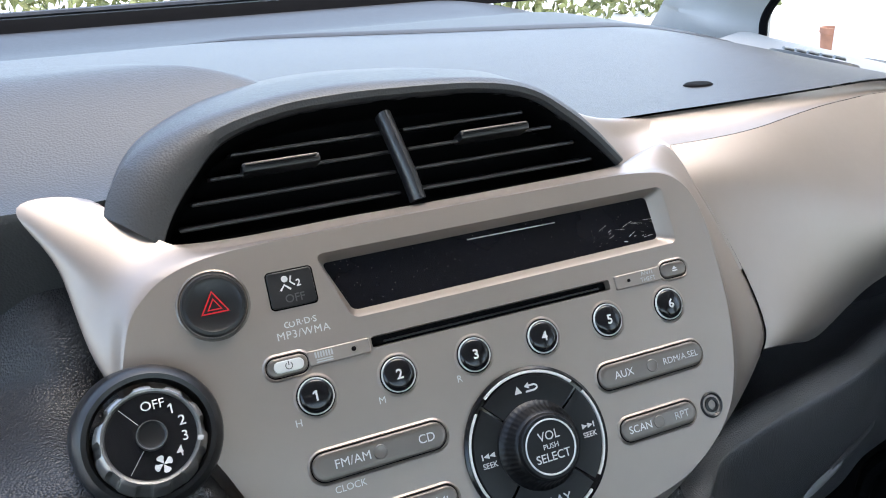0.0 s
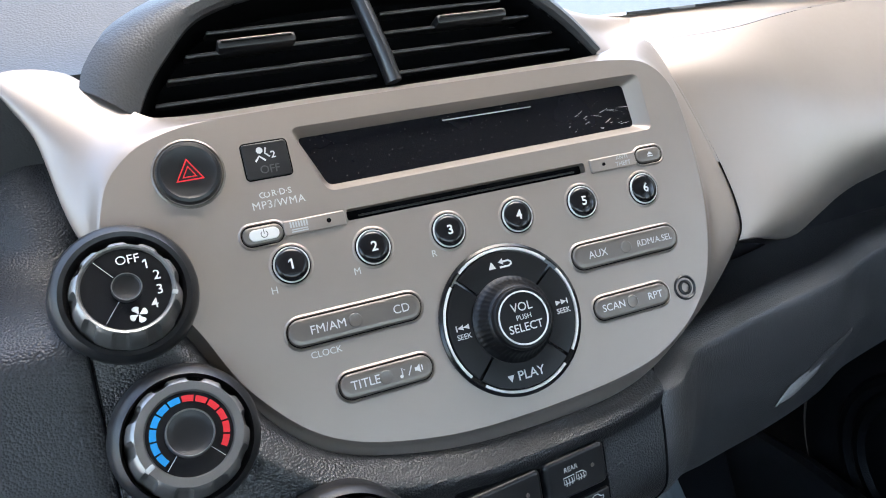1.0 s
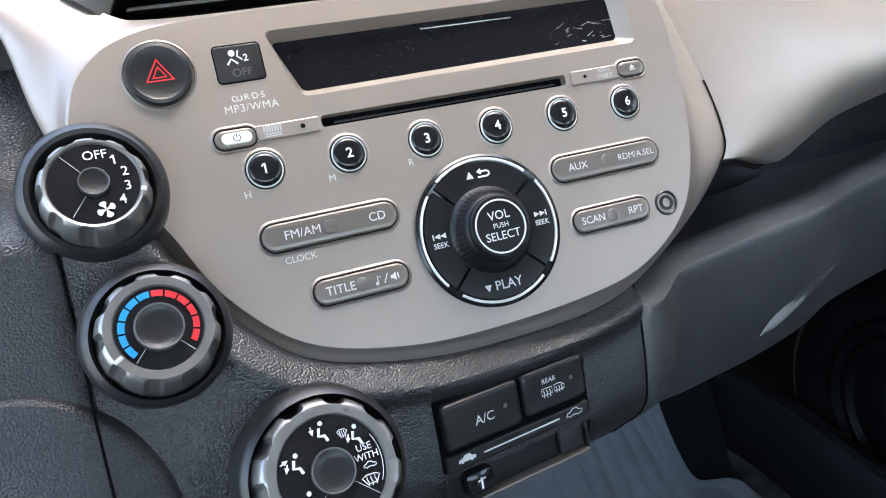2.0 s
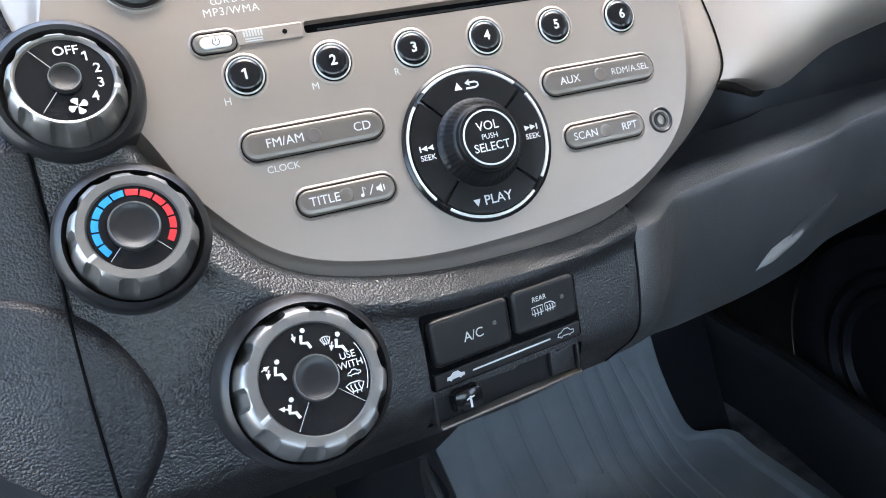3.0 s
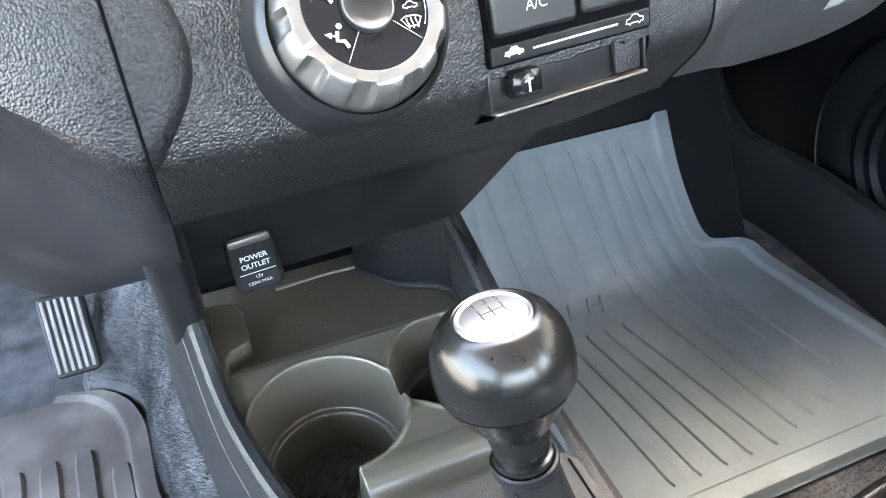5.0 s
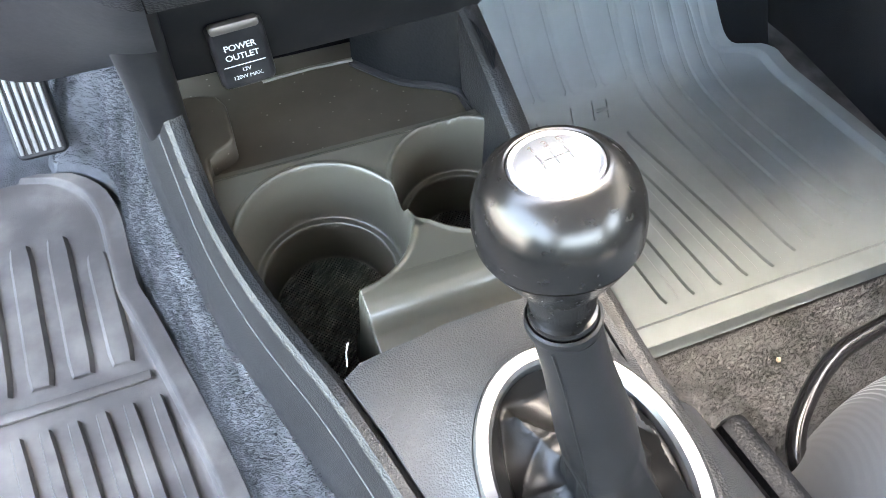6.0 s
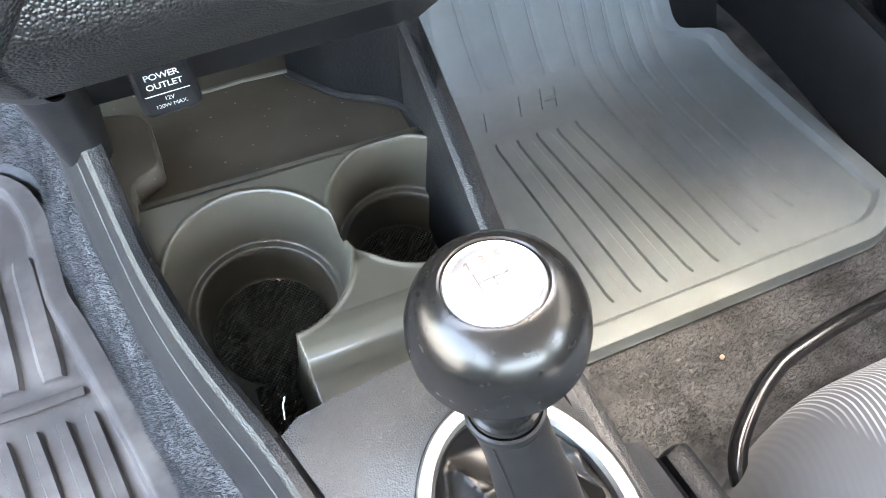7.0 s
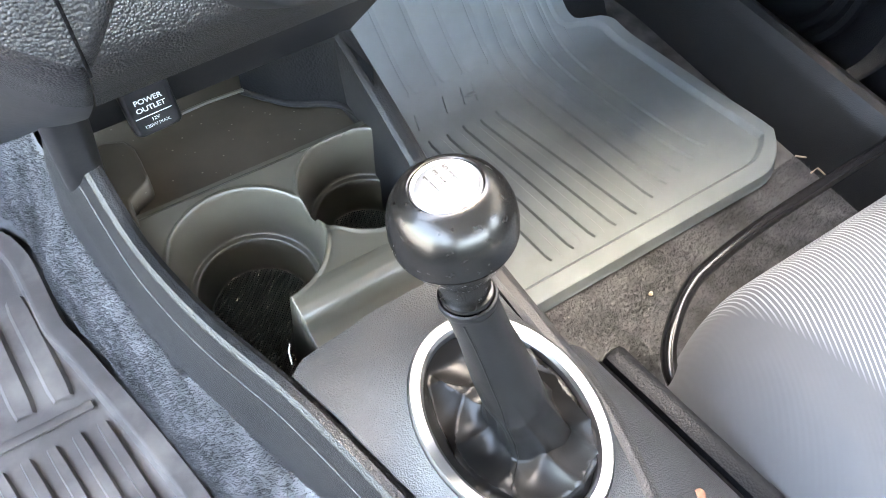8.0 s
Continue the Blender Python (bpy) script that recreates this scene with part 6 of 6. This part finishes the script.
part("cap", loft([[on_dash(0.236 + 0.012 * f * math.cos(a), 0.162 + 0.008 * f * math.sin(a), d) for a in [2 * math.pi * i / 24 for i in range(24)]] for f, d in ((1.0, 0.0003), (0.85, 0.0014), (0.4, 0.0016))], True, False, True), DEEP, sensor)

# ---------------------------------------------------------------- outside the windows
wipe = thing("wiper", "black wiper arm below the windscreen", "wiper")
part("arm", tube([(-0.9, 1.00, 0.672), (-0.4, 1.06, 0.676), (0.1, 1.08, 0.675), (0.5, 1.02, 0.67)], 0.006, 8), SMOOTH, wipe)
cowl = thing("bonnet", "pale car bonnet beyond the windscreen", "bonnet")
part("cowl", grid(lambda x, y: Vector((x, y, 0.648 + 0.030 * step(0.955, 0.975, y) - 0.05 * (y - 0.96))), lin(-0.95, 0.70, 12), [0.950, 0.956, 0.962, 0.968, 0.975, 1.0, 1.05, 1.12]), DEEP, cowl, "black cowl")
part("sheet", grid(lambda x, y: Vector((x, y, 0.642 - 0.06 * (y - 1.1) - 0.12 * max(0, y - 1.5) ** 2)), lin(-0.95, 0.78, 16), lin(1.12, 2.0, 12)), SATIN, cowl, "pale metallic sheet")
gpost = thing("gate_pillar", "white rendered gate pillar outside the car", "pillar", Matrix.Translation((3.05, 2.10, -0.42)))
part("shaft", box(0.5, 0.5, 2.6, 0.02), WALL, gpost)
pot = thing("clay_pot", "red brown clay pot on the concrete", "pot", Matrix.Translation((5.2, 4.5, -0.42)))
part("pot", lathe([(0.06, 0), (0.09, 0.28), (0.1, 0.29), (0.1, 0.33), (0.085, 0.33), (0.075, 0.28), (0, 0.28)], 24), BRICKRED, pot)
hedge = bmesh.new()
rnd = random.Random(8)
for i in range(7000):
    x, y, z = rnd.uniform(-8, 9), rnd.uniform(8.5, 9.5), -0.42 + rnd.uniform(0.0, 1.35)
    m = Matrix.Translation((x, y, z)) @ Euler((rnd.uniform(0, 3), rnd.uniform(0, 3), rnd.uniform(0, 3))).to_matrix().to_4x4()
    vs = [hedge.verts.new(m @ Vector(p)) for p in ((-0.09, 0, 0), (0, -0.04, 0), (0.09, 0, 0.02), (0, 0.04, 0))]
    hedge.faces.new(vs)
tagged(part("hedge", hedge, LEAF, smooth=False), "green hedge beyond the yard", "hedge", kind="stuff")
